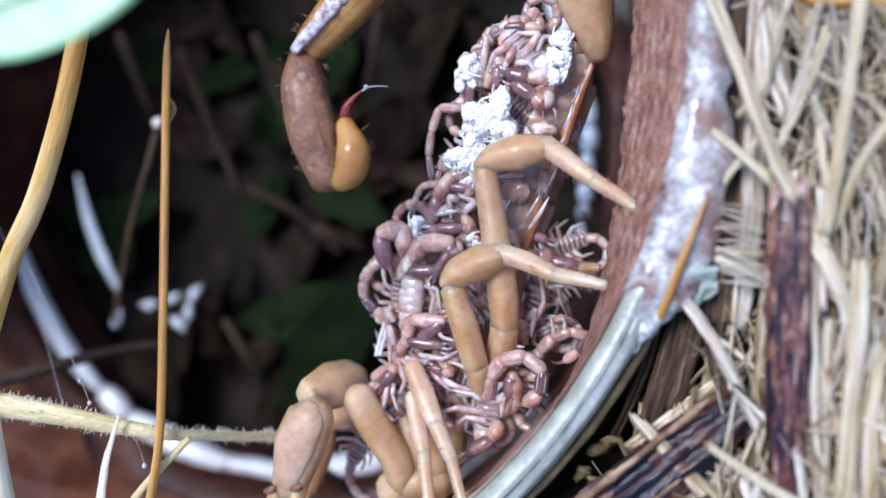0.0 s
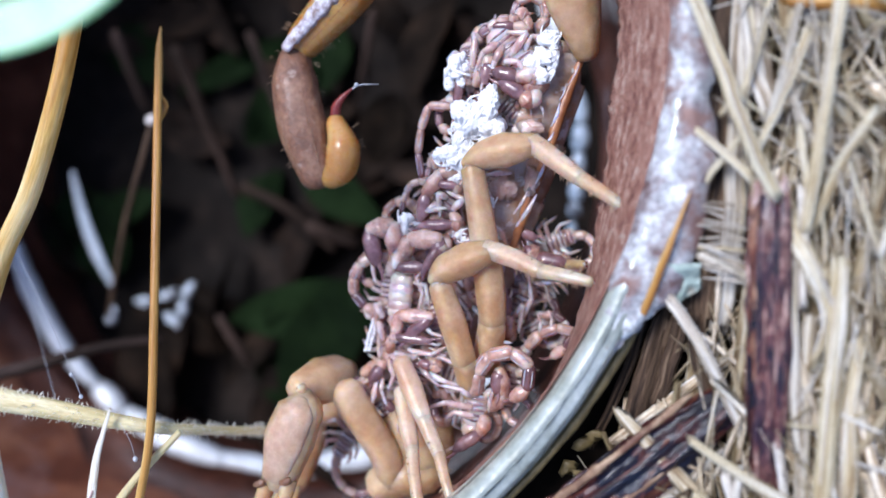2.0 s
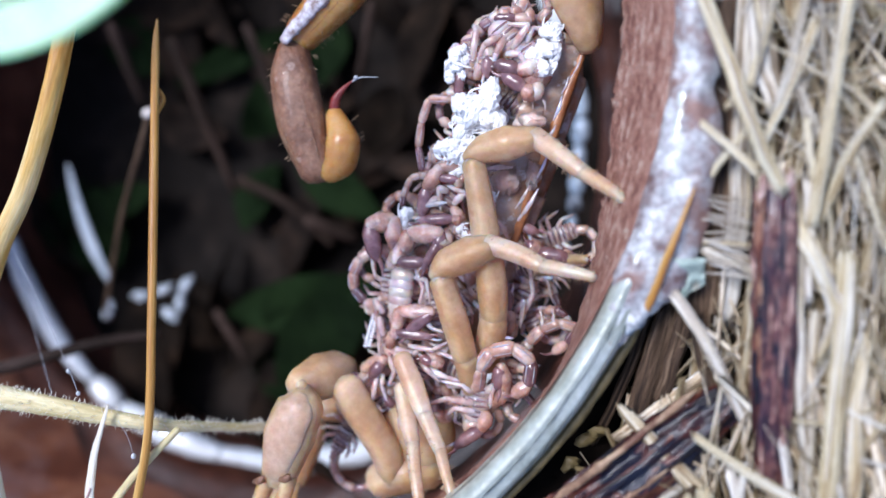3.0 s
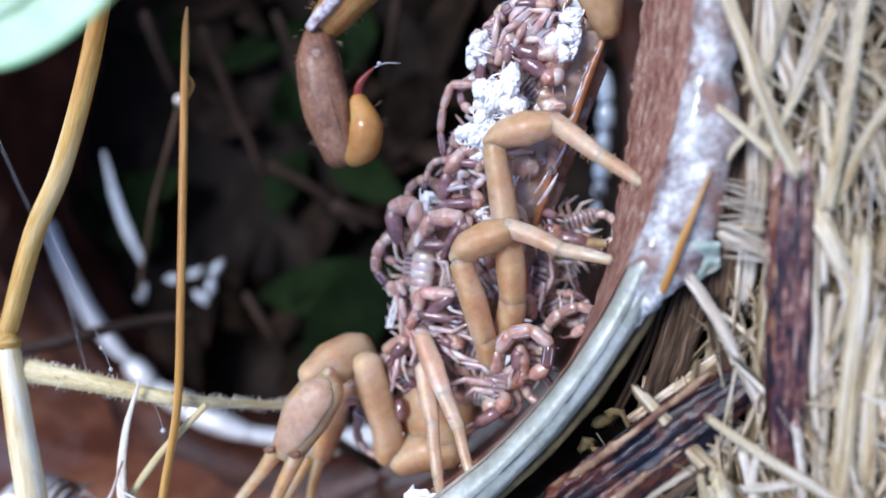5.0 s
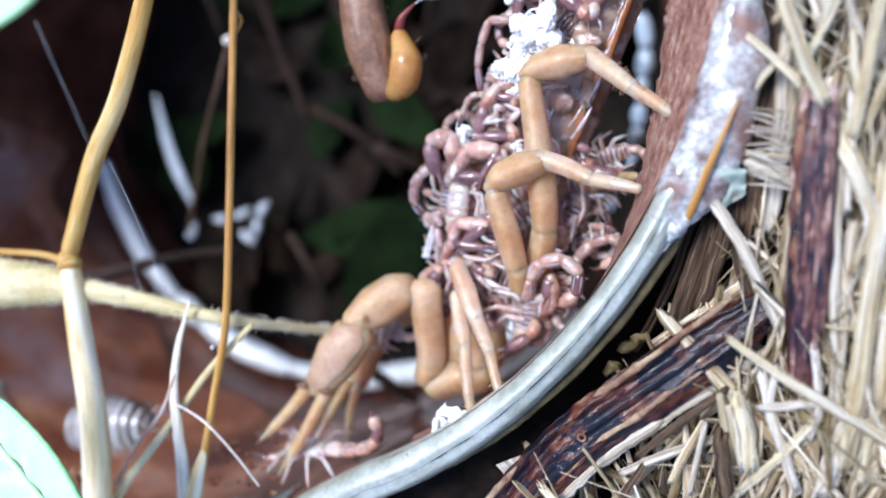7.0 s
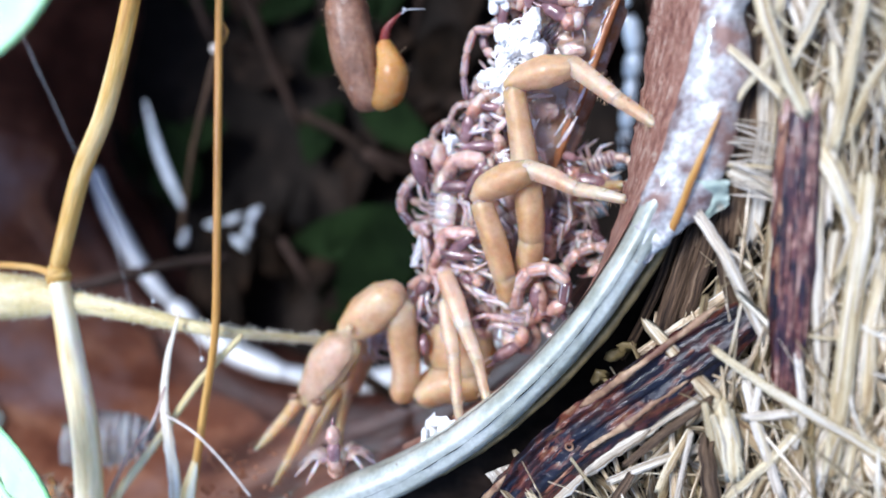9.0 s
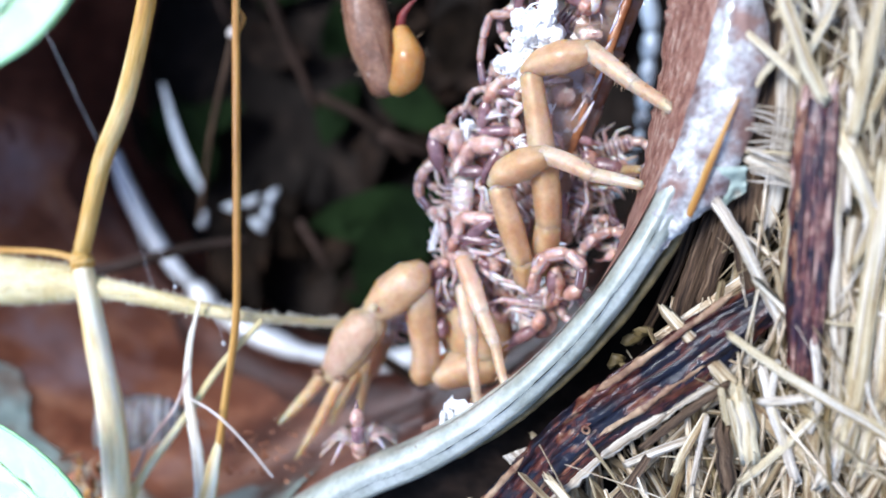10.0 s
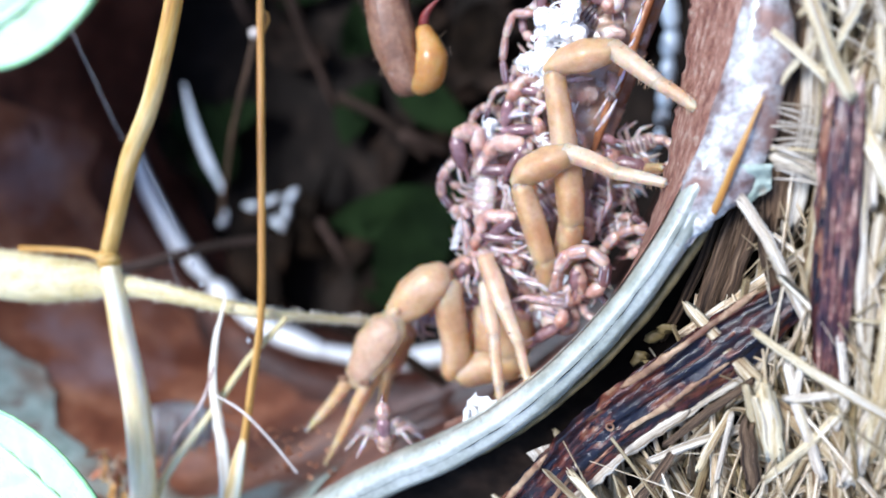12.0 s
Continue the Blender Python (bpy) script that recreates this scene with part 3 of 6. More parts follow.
def straw(pts, wid, material, label, flat=0.5, name="straw", group="loose straws", seg=18, rough=0.03):
    rg = random.Random(int(abs(pts[0][0] * 131 + pts[0][1] * 17)))
    prof = [1 + rg.choice([-0.16, -0.05, 0.03, 0.1]) * rg.uniform(0.4, 1) for _ in range(seg)]
    pts = spline(pts, 4)
    w = np.interp(np.linspace(0, 1, len(pts)), np.linspace(0, 1, len(wid)), wid)
    w = w * 0.72
    big = float(max(wid))
    pts = [p + arr((rg.gauss(0, 0.05), rg.gauss(0, 0.03), rg.gauss(0, 0.03))) * big for p in pts]
    g = Geo().tube(pts, [x * rg.uniform(0.93, 1.06) for x in w], seg, 2, flat, cap=True, rough=rough, rng=rg, prof=prof, fray=big * 0.8)
    if big < 0.3 or name != "straw":
        return single(name, g, material, label, "straw" if "straw" in name else name.split("_")[-1], group)
    top = thing(name, pts[-1], label, "straw", group)
    part("stalk", g, material, top)
    n = len(pts)
    for k in range(3):
        i0 = rg.randrange(0, max(1, n - 6))
        bit = pts[i0:i0 + rg.randrange(4, max(5, n - 2))]
        ax = bit[-1] - bit[0]
        sd = np.cross(ax, (0, 0, 1))
        sd /= np.linalg.norm(sd) + 1e-9
        off = sd * rg.uniform(-0.45, 0.45) * big + arr((0, 0, big * 0.72 * flat * 0.92))
        part("split_skin", Geo().tube([p + off for p in bit], [big * 0.04, big * rg.uniform(0.1, 0.2), big * 0.05], 7, 2, 0.45, rough=0.1, rng=rg), rg.choice((STRAW, STRAW_GREY, BLEACHED)) if material is not BROWN else BROWN, top)
    return top


def loose_straws():
    P, G, B = "pale yellow dry straw on the litter", "weathered grey straw on the litter", "split brown straw stalk on the litter"
    rows = [
        ([(49.3, 0.6, 2.0), (51.6, -5.6, 2.0), (52.9, -9.7, 2.5), (54.9, -13.9, 1.5)], [0.6, 0.62, 0.6], STRAW, P),
        ([(50.1, -9.4, 0.5), (52.6, -11.7, 1.0), (55.0, -14.3, 0.0)], [0.35, 0.38, 0.4], STRAW, P),
        ([(53.4, -9.2, 0.2), (51.6, -11.6, 0.2), (50.1, -13.6, -0.5)], [0.33, 0.33, 0.3], STRAW, P),
        ([(56.3, -1.9, 1.0), (55.4, -5.9, 1.0), (54.8, -8.1, 1.0), (54.2, -10.5, 0.0)], [0.35, 0.35, 0.3], STRAW_GREY, G),
        ([(58.9, 0.7, 1.5), (58.0, -5.7, 2.0), (57.4, -10.5, 2.0), (56.8, -16.0, 1.0)], [0.6, 0.58, 0.5], STRAW, P),
        ([(48.6, -20.9, 0.0), (50.6, -24.2, 0.5), (53.2, -29.6, -1.0)], [0.55, 0.55, 0.5], STRAW_GREY, G),
        ([(49.9, -30.1, 1.5), (54.1, -32.8, 1.8), (59.9, -36.2, 1.0), (62.8, -38.2, 0.0)], [0.4, 0.52, 0.6, 0.5], STRAW, P),
        ([(50.7, -17.8, -1.0), (52.3, -18.4, -0.5), (53.9, -19.3, -1.0)], [0.75, 0.8, 0.7], STRAW_GREY, G),
        ([(55.6, -15.8, 0.5), (56.9, -18.3, 1.5), (58.1, -21.6, 1.0), (57.5, -24.7, 0.5)], [0.8, 0.75, 0.55, 0.3], STRAW, P),
        ([(56.3, -15.4, -0.0), (57.7, -18.7, 0.5), (58.5, -19.0, 1.0)], [0.6, 0.45, 0.3], STRAW, P),
        ([(58.9, -18.3, 1.0), (58.3, -26.8, 1.5), (57.6, -38.3, 0.5)], [0.85, 0.9, 0.8], STRAW, P),
        ([(57.3, -22.2, -0.5), (56.9, -28.7, 0.0), (56.8, -36.4, -0.5)], [0.65, 0.7, 0.6], STRAW_GREY, G),
        ([(52.0, -32.5, 0.5), (53.0, -36.1, 0.5), (54.6, -40.6, 0.0)], [0.5, 0.55, 0.5], STRAW_GREY, G),
        ([(48.4, -36.8, 0.0), (48.0, -38.9, 0.0), (47.5, -42.2, -0.5)], [0.28, 0.3, 0.3], STRAW_GREY, G),
        ([(42.6, -41.6, -1.0), (45.7, -39.6, -0.5), (49.8, -38.0, -1.5)], [0.42, 0.5, 0.45], STRAW_GREY, G),
        ([(49.4, -37.5, 0.0), (49.7, -39.4, 0.3), (50.1, -42.1, 0.0)], [0.7, 0.9, 0.8], BROWN, B),
        ([(48.2, -22.2, -4.5), (46.8, -27.2, -4.5), (44.8, -34.4, -5.5)], [1.1, 1.25, 1.1], BROWN, B),
        ([(46.7, -22.9, -5.0), (45.2, -27.5, -5.5), (42.8, -32.9, -6.5)], [0.5, 0.6, 0.5], BROWN, B),
        ([(50.3, -18.5, -3.0), (49.1, -23.5, -3.0), (47.8, -28.4, -4.0)], [0.8, 0.9, 0.8], BROWN, B),
        ([(51.9, 0.6, -2.5), (51.6, -7.8, -2.5), (51.3, -14.5, -2.5), (50.6, -22.2, -3.0)], [1.7, 1.8, 1.6], BROWN, B),
        ([(53.4, 0.3, -2.0), (53.0, -8.0, -2.0), (52.9, -14.5, -2.0), (52.0, -23.0, -3.0)], [1.1, 1.2, 1.0], STRAW_GREY, G),
        ([(55.8, -35.3, 0.5), (53.4, -38.5, 0.3), (50.9, -41.5, 0.0)], [0.45, 0.5, 0.45], STRAW, P),
        ([(57.9, -35.3, 0.0), (57.0, -37.8, 0.0), (56.4, -40.7, 0.0)], [0.9, 0.9, 0.9], STRAW_GREY, G),
        ([(55.2, -30.2, 0.7), (55.7, -34.1, 0.7), (55.3, -36.7, 0.3)], [0.4, 0.4, 0.35], STRAW_GREY, G),
        ([(60.4, -27.8, 1.0), (57.5, -28.8, 1.0), (55.5, -28.8, 0.6)], [0.2, 0.22, 0.15], STRAW, P),
        ([(49.5, -34.2, 0.0), (46.8, -36.7, 0.0), (43.8, -39.8, -0.5)], [0.4, 0.5, 0.4], BROWN, B),
        ([(52.2, -34.9, 0.8), (53.9, -34.5, 0.9), (55.9, -34.2, 0.6)], [0.45, 0.5, 0.4], STRAW_GREY, G),
        ([(56.0, -16.9, 0.4), (56.1, -22.9, 0.6), (56.7, -30.6, 0.0)], [0.5, 0.6, 0.5], STRAW_GREY, G),
        ([(56.4, -9.5, 1.0), (56.7, -12.2, 1.0), (57.3, -15.0, 0.6)], [0.3, 0.35, 0.3], STRAW, P),
        ([(56.8, -13.6, 0.6), (56.7, -17.2, 0.8), (56.7, -21.0, 0.4)], [0.5, 0.5, 0.4], STRAW_GREY, G),
        ([(60.1, -23.5, 0.5), (59.5, -28.3, 0.8), (59.6, -33.8, 0.4)], [0.6, 0.7, 0.6], STRAW, P),
        ([(58.6, -39.4, 0.4), (58.9, -36.2, 0.5), (59.8, -33.0, 0.3)], [0.4, 0.45, 0.4], STRAW, P),
        ([(46.2, -41.3, 0.0), (46.9, -39.5, 0.0), (48.2, -37.0, -0.5)], [0.35, 0.4, 0.35], STRAW, P),
        ([(41.8, -44.5, 0.0), (43.0, -42.7, 0.0), (44.2, -40.5, -0.6)], [0.5, 0.5, 0.4], BROWN, B),
        ([(50.0, -17.3, -0.6), (51.7, -17.3, -0.3), (53.6, -17.5, -0.6)], [0.14, 0.18, 0.14], STRAW, P),
        ([(49.8, -22.1, -1.5), (50.5, -26.1, -1.5), (52.2, -29.4, -2.0)], [0.4, 0.5, 0.4], BROWN, B),
        ([(52.9, -32.1, 0.6), (52.7, -35.4, 0.6), (54.0, -38.8, 0.3)], [0.4, 0.42, 0.3], STRAW_GREY, G),
        ([(50.4, -34.4, 0.8), (51.0, -36.4, 0.8), (51.4, -39.1, 0.4)], [0.8, 0.9, 0.9], STRAW, P),
        ([(54.8, -1.0, 0.0), (53.3, -6.4, 0.0), (51.9, -8.2, -0.5)], [0.4, 0.4, 0.35], STRAW, P),
        ([(53.4, 0.1, -1.0), (54.1, -5.2, -1.0), (54.8, -8.2, -1.0)], [1.1, 1.1, 1.0], STRAW_GREY, G),
        ([(56.8, -3.6, 1.0), (55.2, -7.8, 1.0), (53.9, -10.9, 0.5)], [0.4, 0.4, 0.35], STRAW, P),
        ([(60.8, -8.7, 0.8), (58.9, -11.8, 0.8), (57.5, -15.8, 0.0)], [0.5, 0.5, 0.4], STRAW, P),
        ([(56.0, -7.3, 0.2), (57.0, -9.6, 0.3), (58.3, -12.5, 0.0)], [0.35, 0.3, 0.15], STRAW_GREY, G),
    ]
    for pts, wid, m, lab in rows:
        straw(pts, wid, m, lab)
    # frayed thin fibres
    rg = random.Random(5)
    for i in range(46):
        a = arr((58.3, -5.7, 0.5)) + arr((rg.uniform(-5, 5), rg.uniform(-9, 6), rg.uniform(-1, 1)))
        d = rg.gauss(radians(115), 0.6)
        v = arr((math.cos(d), math.sin(d), 0)) * rg.uniform(1.5, 4)
        side = arr((-v[1], v[0], 0)) * rg.uniform(-0.35, 0.35)
        straw([a - v, a + side, a + v], [0.08, 0.14, 0.05], STRAW if i % 2 else STRAW_GREY, "thin frayed straw fibre", 0.6, group="frayed fibres", seg=6)
    # torn pale ribs of a split straw
    for i in range(15):
        a = arr((51.7, -14.6, -0.6)) + arr((rg.gauss(0, 0.35), -i * 0.36 + rg.gauss(0, 0.12), 0.4 * rg.random()))
        k = rg.uniform(0.5, 1.1)
        tw = rg.gauss(-0.12, 0.2)
        straw([a + arr((-1.7 * k, 0.4 - tw, 0)), a + arr((0, 0.25, rg.uniform(0.1, 0.6))), a + arr((2.1 * k, tw - 0.2, 0))], [0.05, rg.uniform(0.08, 0.2), 0.07], STRAW_GREY, "pale rib of a split straw", 0.5, group="split ribs", seg=6)
    # more fibres lying loose over the litter
    for i in range(90):
        a = arr((rg.uniform(57, 76), rg.uniform(-42, 14), 1.2))
        a[2] -= 0.4 * max(0.0, 62 - math.hypot(a[0], a[1]))
        d = rg.gauss(radians(98), 0.45)
        v = arr((math.cos(d), math.sin(d), rg.gauss(0, 0.06))) * rg.uniform(1.5, 5)
        if min(math.hypot(*(a + q * v)[:2]) for q in (-1, 1)) < 54.5:
            continue
        side = arr((-v[1], v[0], 0)) * rg.uniform(-0.12, 0.12)
        w = rg.choice([0.08, 0.12, 0.2, 0.3])
        straw([a - v, a + side, a + v], [w * 0.7, w, w * 0.5], rg.choice([STRAW, STRAW_GREY, BLEACHED]), "thin bleached straw fibre on the litter", 0.5, group="loose fibres", seg=6)
    # hollow cut stalk
    a, b = arr((50.1, -34.5, 0.8)), arr((51.4, -40.6, -2.0))
    top = thing("straw_stub", b, "hollow yellow straw stub, cut across", "straw", "loose straws")
    for k in range(7):
        t = 2 * math.pi * k / 7
        o = arr((math.cos(t), 0.2 * math.sin(t), 0.7 * math.sin(t))) * 0.9
        part("stave", Geo().tube([a + o * 1.0 + arr((0, 0.5 * math.sin(k * 2.3), 0)), (a + b) / 2 + o, b + o], [0.25, 0.42, 0.42], 6, 3, 0.6), STRAW, top)


def stub_and_bark():
    stalk = thing("broken_stalk", (54.6, -33.4, -0.5), "dark purple brown broken stalk with a pale broken end", "stalk")
    core = [arr(q) for q in ((54.7, -13.7, 0.5), (54.6, -17.2, 1.0), (54.6, -24.0, 0.8), (54.6, -33.4, -0.5))]
    part("core", Geo().tube(core, [0.9, 1.15, 1.15, 1.0], 16, 8, 0.8, rough=0.04, rng=random.Random(3), fray=0.5), DARK, stalk)
    rg = random.Random(17)
    for k in range(11):
        t = math.pi * (k + 0.5) / 11
        o = arr((math.cos(t) * 1.2, 0, math.sin(t) * 0.95))
        c = spline(core, 5)
        i0, i1 = rg.choice([0, 0, 1, 3]), len(c) - rg.choice([0, 0, 2, 4])
        q = [p + o * rg.uniform(0.93, 1.05) + arr((rg.gauss(0, 0.03), 0, 0)) for p in c[i0:i1]]
        part("bark_strand", Geo().tube(q, [0.1] + [rg.uniform(0.14, 0.27) for _ in q[2:]] + [0.1], 7, 2, 0.7, rough=0.1, rng=rg, fray=0.3), rg.choice([DARK, BARK, DARK, BARK_RED, DARK]), stalk)
    for k in range(9):
        p = core[0] + arr((-0.9 + 0.22 * k, 0.2, rg.uniform(-0.1, 0.7)))
        part("splinter", Geo().tube([p - arr((0, rg.uniform(1.2, 5.0), 0)), p, p + arr((rg.gauss(0, 0.15), rg.uniform(0.4, 1.0), 0.1))], [0.06, 0.28, 0.05], 6, 3, 0.6), SPLINTER, stalk, "pale broken splinter")
    top = thing("bark_strip", (43.4, -35.6, -1.5), "wet black and red bark strip beside the can", "bark")
    p0, p1, p2, p3 = [arr(q) for q in ((30.2, -50.5, -2.6), (38.4, -40.2, -1.4), (45.9, -33.5, -1.0), (52.1, -28.1, -1.6))]
    line = along((p0, p1, p2, p3), 90)
    side = arr((-0.66, 0.75, 0))

    def height(a, v):
        """The strip's relief over its length a and breadth v."""
        h = 0.75 - 0.13 * v * v + 0.5 * math.exp(-((v - 1.95 + 0.15 * math.sin(a * 0.5)) / 0.32) ** 2) - 0.45 * math.exp(-((v - 1.25) / 0.4) ** 2)
        h += 0.28 * math.exp(-((v + 0.9 + 0.35 * noise.noise(Vector((a * 0.25, 3, 0)))) / 0.28) ** 2) - 0.3 * math.exp(-((v + 0.3) / 0.3) ** 2)
        return h + 0.3 * noise.noise(Vector((a * 0.35, v * 1.6, 0))) + 0.14 * noise.noise(Vector((a * 1.2, v * 4, 2))) + 0.05 * noise.noise(Vector((a * 5, v * 8, 4)))

    def strip(u, w):
        k = u * 90
        i = min(89, int(k))
        c = line[i] * (1 - k + i) + line[i + 1] * (k - i)
        half = 2.3 * (1 - 0.35 * smooth(0.85, 1.0, u)) * (1 + 0.06 * noise.noise(Vector((k * 0.3, 7, 0))))
        t = 2 * math.pi * w
        v = math.cos(t)
        z = height(k * 0.3, v * 2.5) if math.sin(t) > 0 else -1.0 + 0.4 * v * v
        z = z * abs(math.sin(t)) ** 0.25
        return (*(c + side * v * half + arr((0, 0, z))), v * 2.5, k * 0.3)
    part("bark", Geo().grid(strip, 150, 64), BARK, top)
    rg = random.Random(19)
    for v, w, m, lab, a0, a1 in ((1.95, 0.34, BARK_CREAM, "cream folded edge", 50, 88), (1.9, 0.3, BARK_CREAM, "cream folded edge", 6, 26), (1.7, 0.2, BARK_RED, "", 26, 50), (-0.95, 0.26, BARK_CREAM, "cream ridge", 44, 74), (-0.8, 0.24, BARK_CREAM, "cream ridge", 12, 30),
                                 (-1.25, 0.2, BARK_RED, "", 28, 48), (0.5, 0.24, BARK_RED, "", 54, 80), (0.3, 0.22, BARK_RED, "", 30, 46), (-2.35, 0.5, STRAW_GREY, "pale grey straw edge", 2, 60), (-2.6, 0.35, STRAW_GREY, "pale grey straw edge", 40, 86)):
        bit = [line[i] + side * (v + 0.15 * noise.noise(Vector((i * 0.1, v, 1)))) + arr((0, 0, height(i * 0.3, v) - 0.08)) for i in range(a0, a1, 2)]
        part("ridge", Geo().tube(bit, [w * 0.3] + [w * rg.uniform(0.55, 1.15) for _ in bit[2:]] + [w * 0.3], 9, 2, 0.5, rough=0.15, rng=rg, fray=0.15), m, top, lab)
    knot = line[42] + side * 0.1 + arr((0, 0, height(12.6, 0.1)))
    part("knot", Geo().tube([knot + arr((0.28 * math.cos(t), 0.28 * math.sin(t), 0.1)) for t in np.linspace(0, 6.28, 14)], 0.11, 7, 1), BARK_CREAM, top, "small cream ring")
    # orange sliver over the lip, running on below it
    straw([(49.6, -13.8, 1.0), (48.2, -17.6, 1.2), (46.9, -21.2, 0.2), (46.2, -23.0, -1.2)], [0.1, 0.34, 0.4, 0.25], STEM_DARK, "orange brown sliver of stalk lying over the lip", 0.6, "sliver", "")
    # cream flake on the bark's foot
    def scrap(u, w):
        p = arr((33.5, -42.5, -1.8)) + arr((1.7, 1.5, 0.2)) * (u - 0.5) + arr((-0.9, 1.2, 0.5)) * (w - 0.5) * (1 - 0.7 * u)
        return (*(p + arr((0, 0, 0.18 * noise.noise(Vector((u * 4, w * 4, 9)))))), u, w)
    paper = Geo().grid(scrap, 12, 9)
    n = len(paper.v)
    paper.v += [q - arr((0, 0, 0.12)) for q in paper.v]
    paper.uv += list(paper.uv)
    paper.f += [tuple(k + n for k in reversed(q)) for q in paper.f]
    single("flake", paper, STRAW_GREY, "grey brown papery flake under the lip", "flake")
    for i, c in enumerate(((43.0, -31.9, -5.0), (41.0, -34.6, -5.0), (42.0, -32.9, -6.0))):
        single("glass_chip", Geo().blob(c, [(0.7, 0.3, 0), (-0.2, 0.45, 0.1), (0, 0, 0.25)], 8, 6, 0.6, 2, i), STICK_OLIVE, "small grey green chip in the gap beside the can", "chip", "chips")
    straw([(55.7, -1.2, 0.0), (58.2, -1.7, 0.5), (62.9, -2.1, 0.0)], [0.5, 0.55, 0.5], STEM_DARK, "reddish brown stick on the straw", 0.8, "stick", "")


# ---------------------------------------------------------------- stems that cross the mouth
def stems():
    s1 = thing("dry_stem", (-7.6, -50.1, 0.0), "dry straw yellow stem with a swollen node", "stem")
    part("upper_stem", Geo().tube([(4.7, 7.8, 2.0), (2.1, -3.1, 2.0), (-1.3, -12.2, 2.0), (-4.5, -17.9, 2.0), (-7.7, -26.1, 2.0)], [0.75, 0.78, 0.82, 0.85, 0.8], 12, 6), STEM, s1)
    part("node", Geo().blob((-7.9, -27.2, 2.0), [(1.15, 0, 0), (0, 1.1, 0), (0, 0, 1.1)], 12, 8, 0.15, 1.5, 1), STEM, s1, "swollen ochre node")
    part("lower_stem", Geo().tube([(-7.8, -28.0, 2.0), (-6.9, -35.0, 2.0), (-5.9, -42.5, 2.0), (-5.8, -53.4, 2.0), (-6.4, -64.6, 0.0)], [0.95, 1.15, 1.3, 1.35, 1.35], 12, 6), STEM_PALE, s1, "lower stem, direct light put into its cream colour")
    part("side_shoot", Geo().tube([(-8.3, -27.2, 2.0), (-12.1, -26.7, 1.5), (-20.5, -26.8, 1.0)], [0.4, 0.32, 0.3], 8, 4), STEM_DARK, s1)

    s2 = thing("slender_stem", (3.1, -48.3, -2.0), "slender ochre stem standing in the can", "stem")
    part("stem", Geo().tube([(6.0, 1.7, -5.5), (5.8, -1.1, -5.4), (6.9, -10.6, -3.0), (7.6, -22.3, -1.0), (7.6, -32.0, 0.0), (6.1, -39.1, -0.0), (4.1, -47.9, 0.0), (0.9, -56.2, -1.0)], [0.08, 0.32, 0.36, 0.35, 0.35, 0.36, 0.42, 0.5], 10, 6), STEM_DARK, s2)
    part("sheath", Geo().tube([(5.1, -43.9, 0.2), (4.1, -47.4, 0.3), (2.3, -53.6, 0.0)], [0.3, 0.75, 1.0], 10, 5, 0.7, rough=0.06, rng=random.Random(2), fray=0.5), STEM_PALE, s2, "pale papery sheath")

    tw = thing("downy_twig", (-6.1, -29.9, 1.0), "pale yellow downy twig crossing the can's mouth", "twig")
    path = [(-31.2, -29.1, 1.0), (-19.3, -29.8, 1.0), (-11.5, -29.7, 1.0), (-7.4, -29.9, 1.0), (-2.1, -30.6, 0.5), (6.6, -32.1, -1.0), (10.5, -33.6, -6.0), (13.9, -34.8, -11.0), (15.6, -35.5, -14.0)]
    rad = [2.8, 2.6, 1.9, 1.1, 0.88, 0.58, 0.44, 0.38, 0.34]
    part("twig", Geo().tube(path, rad, 14, 8, 0.75, rough=0.03, rng=random.Random(4)), TWIG, tw)
    hairs = Geo()
    rg = random.Random(12)
    sp, sr = spline(path, 60), None
    sr = np.interp(np.linspace(0, 1, len(sp)), np.linspace(0, 1, len(rad)), rad)
    for i in range(1500):
        k = int((len(sp) - 60) * rg.random() ** 1.5) + 20
        t = sp[k + 1] - sp[k]
        t /= np.linalg.norm(t)
        a = rg.uniform(0, 2 * math.pi)
        n = np.cross(t, (0, 0, 1))
        n /= np.linalg.norm(n)
        b = np.cross(n, t)
        d = n * math.cos(a) + b * math.sin(a)
        q = sp[k] + (n * math.cos(a) + b * math.sin(a) * 0.75) * sr[k] * 0.95
        hairs.tube([q, q + d * rg.uniform(0.25, 0.55) + t * rg.gauss(0, 0.12)], [0.035, 0.012], 3, 1, cap=False)
    part("down", hairs, FUZZ, tw, "fine pale hairs")
    part("side_twig", Geo().tube([(9.3, -32.6, -1.5), (5.5, -36.7, -0.5), (0.7, -42.9, 0.0), (-4.5, -49.1, 0.0), (-8.7, -55.4, -1.0)], [0.28, 0.36, 0.4, 0.46, 0.5], 8, 5), TWIG, tw)

    g = Geo().tube([(4.6, -30.3, 1.0), (3.3, -34.4, 1.2), (2.5, -38.7, 1.0), (2.7, -42.9, 0.8), (2.5, -48.6, 0.0), (1.2, -56.1, -1.0)], [0.12, 0.34, 0.46, 0.6, 0.75, 0.85], 10, 8, 0.5, rough=0.12, rng=random.Random(8), fray=0.2)
    single("bleached_straw", g, BLEACHED, "bleached white split straw with frayed edges", "straw")
    single("root", Geo().tube([(2.7, -39.6, 1.4), (5.9, -41.0, 1.4), (8.7, -43.7, 1.0), (10.6, -46.9, 0.0)], [0.1, 0.13, 0.13, 0.12], 6, 5), ROOT, "thin white root fibre", "root")
    single("root", Geo().tube([(2.9, -37.1, 1.3), (1.0, -40.9, 1.0), (-2.5, -44.7, 0.5), (-5.5, -49.2, 0.0)], [0.12, 0.18, 0.22, 0.25], 6, 5), SPLINTER, "thin pinkish brown root fibre", "root")

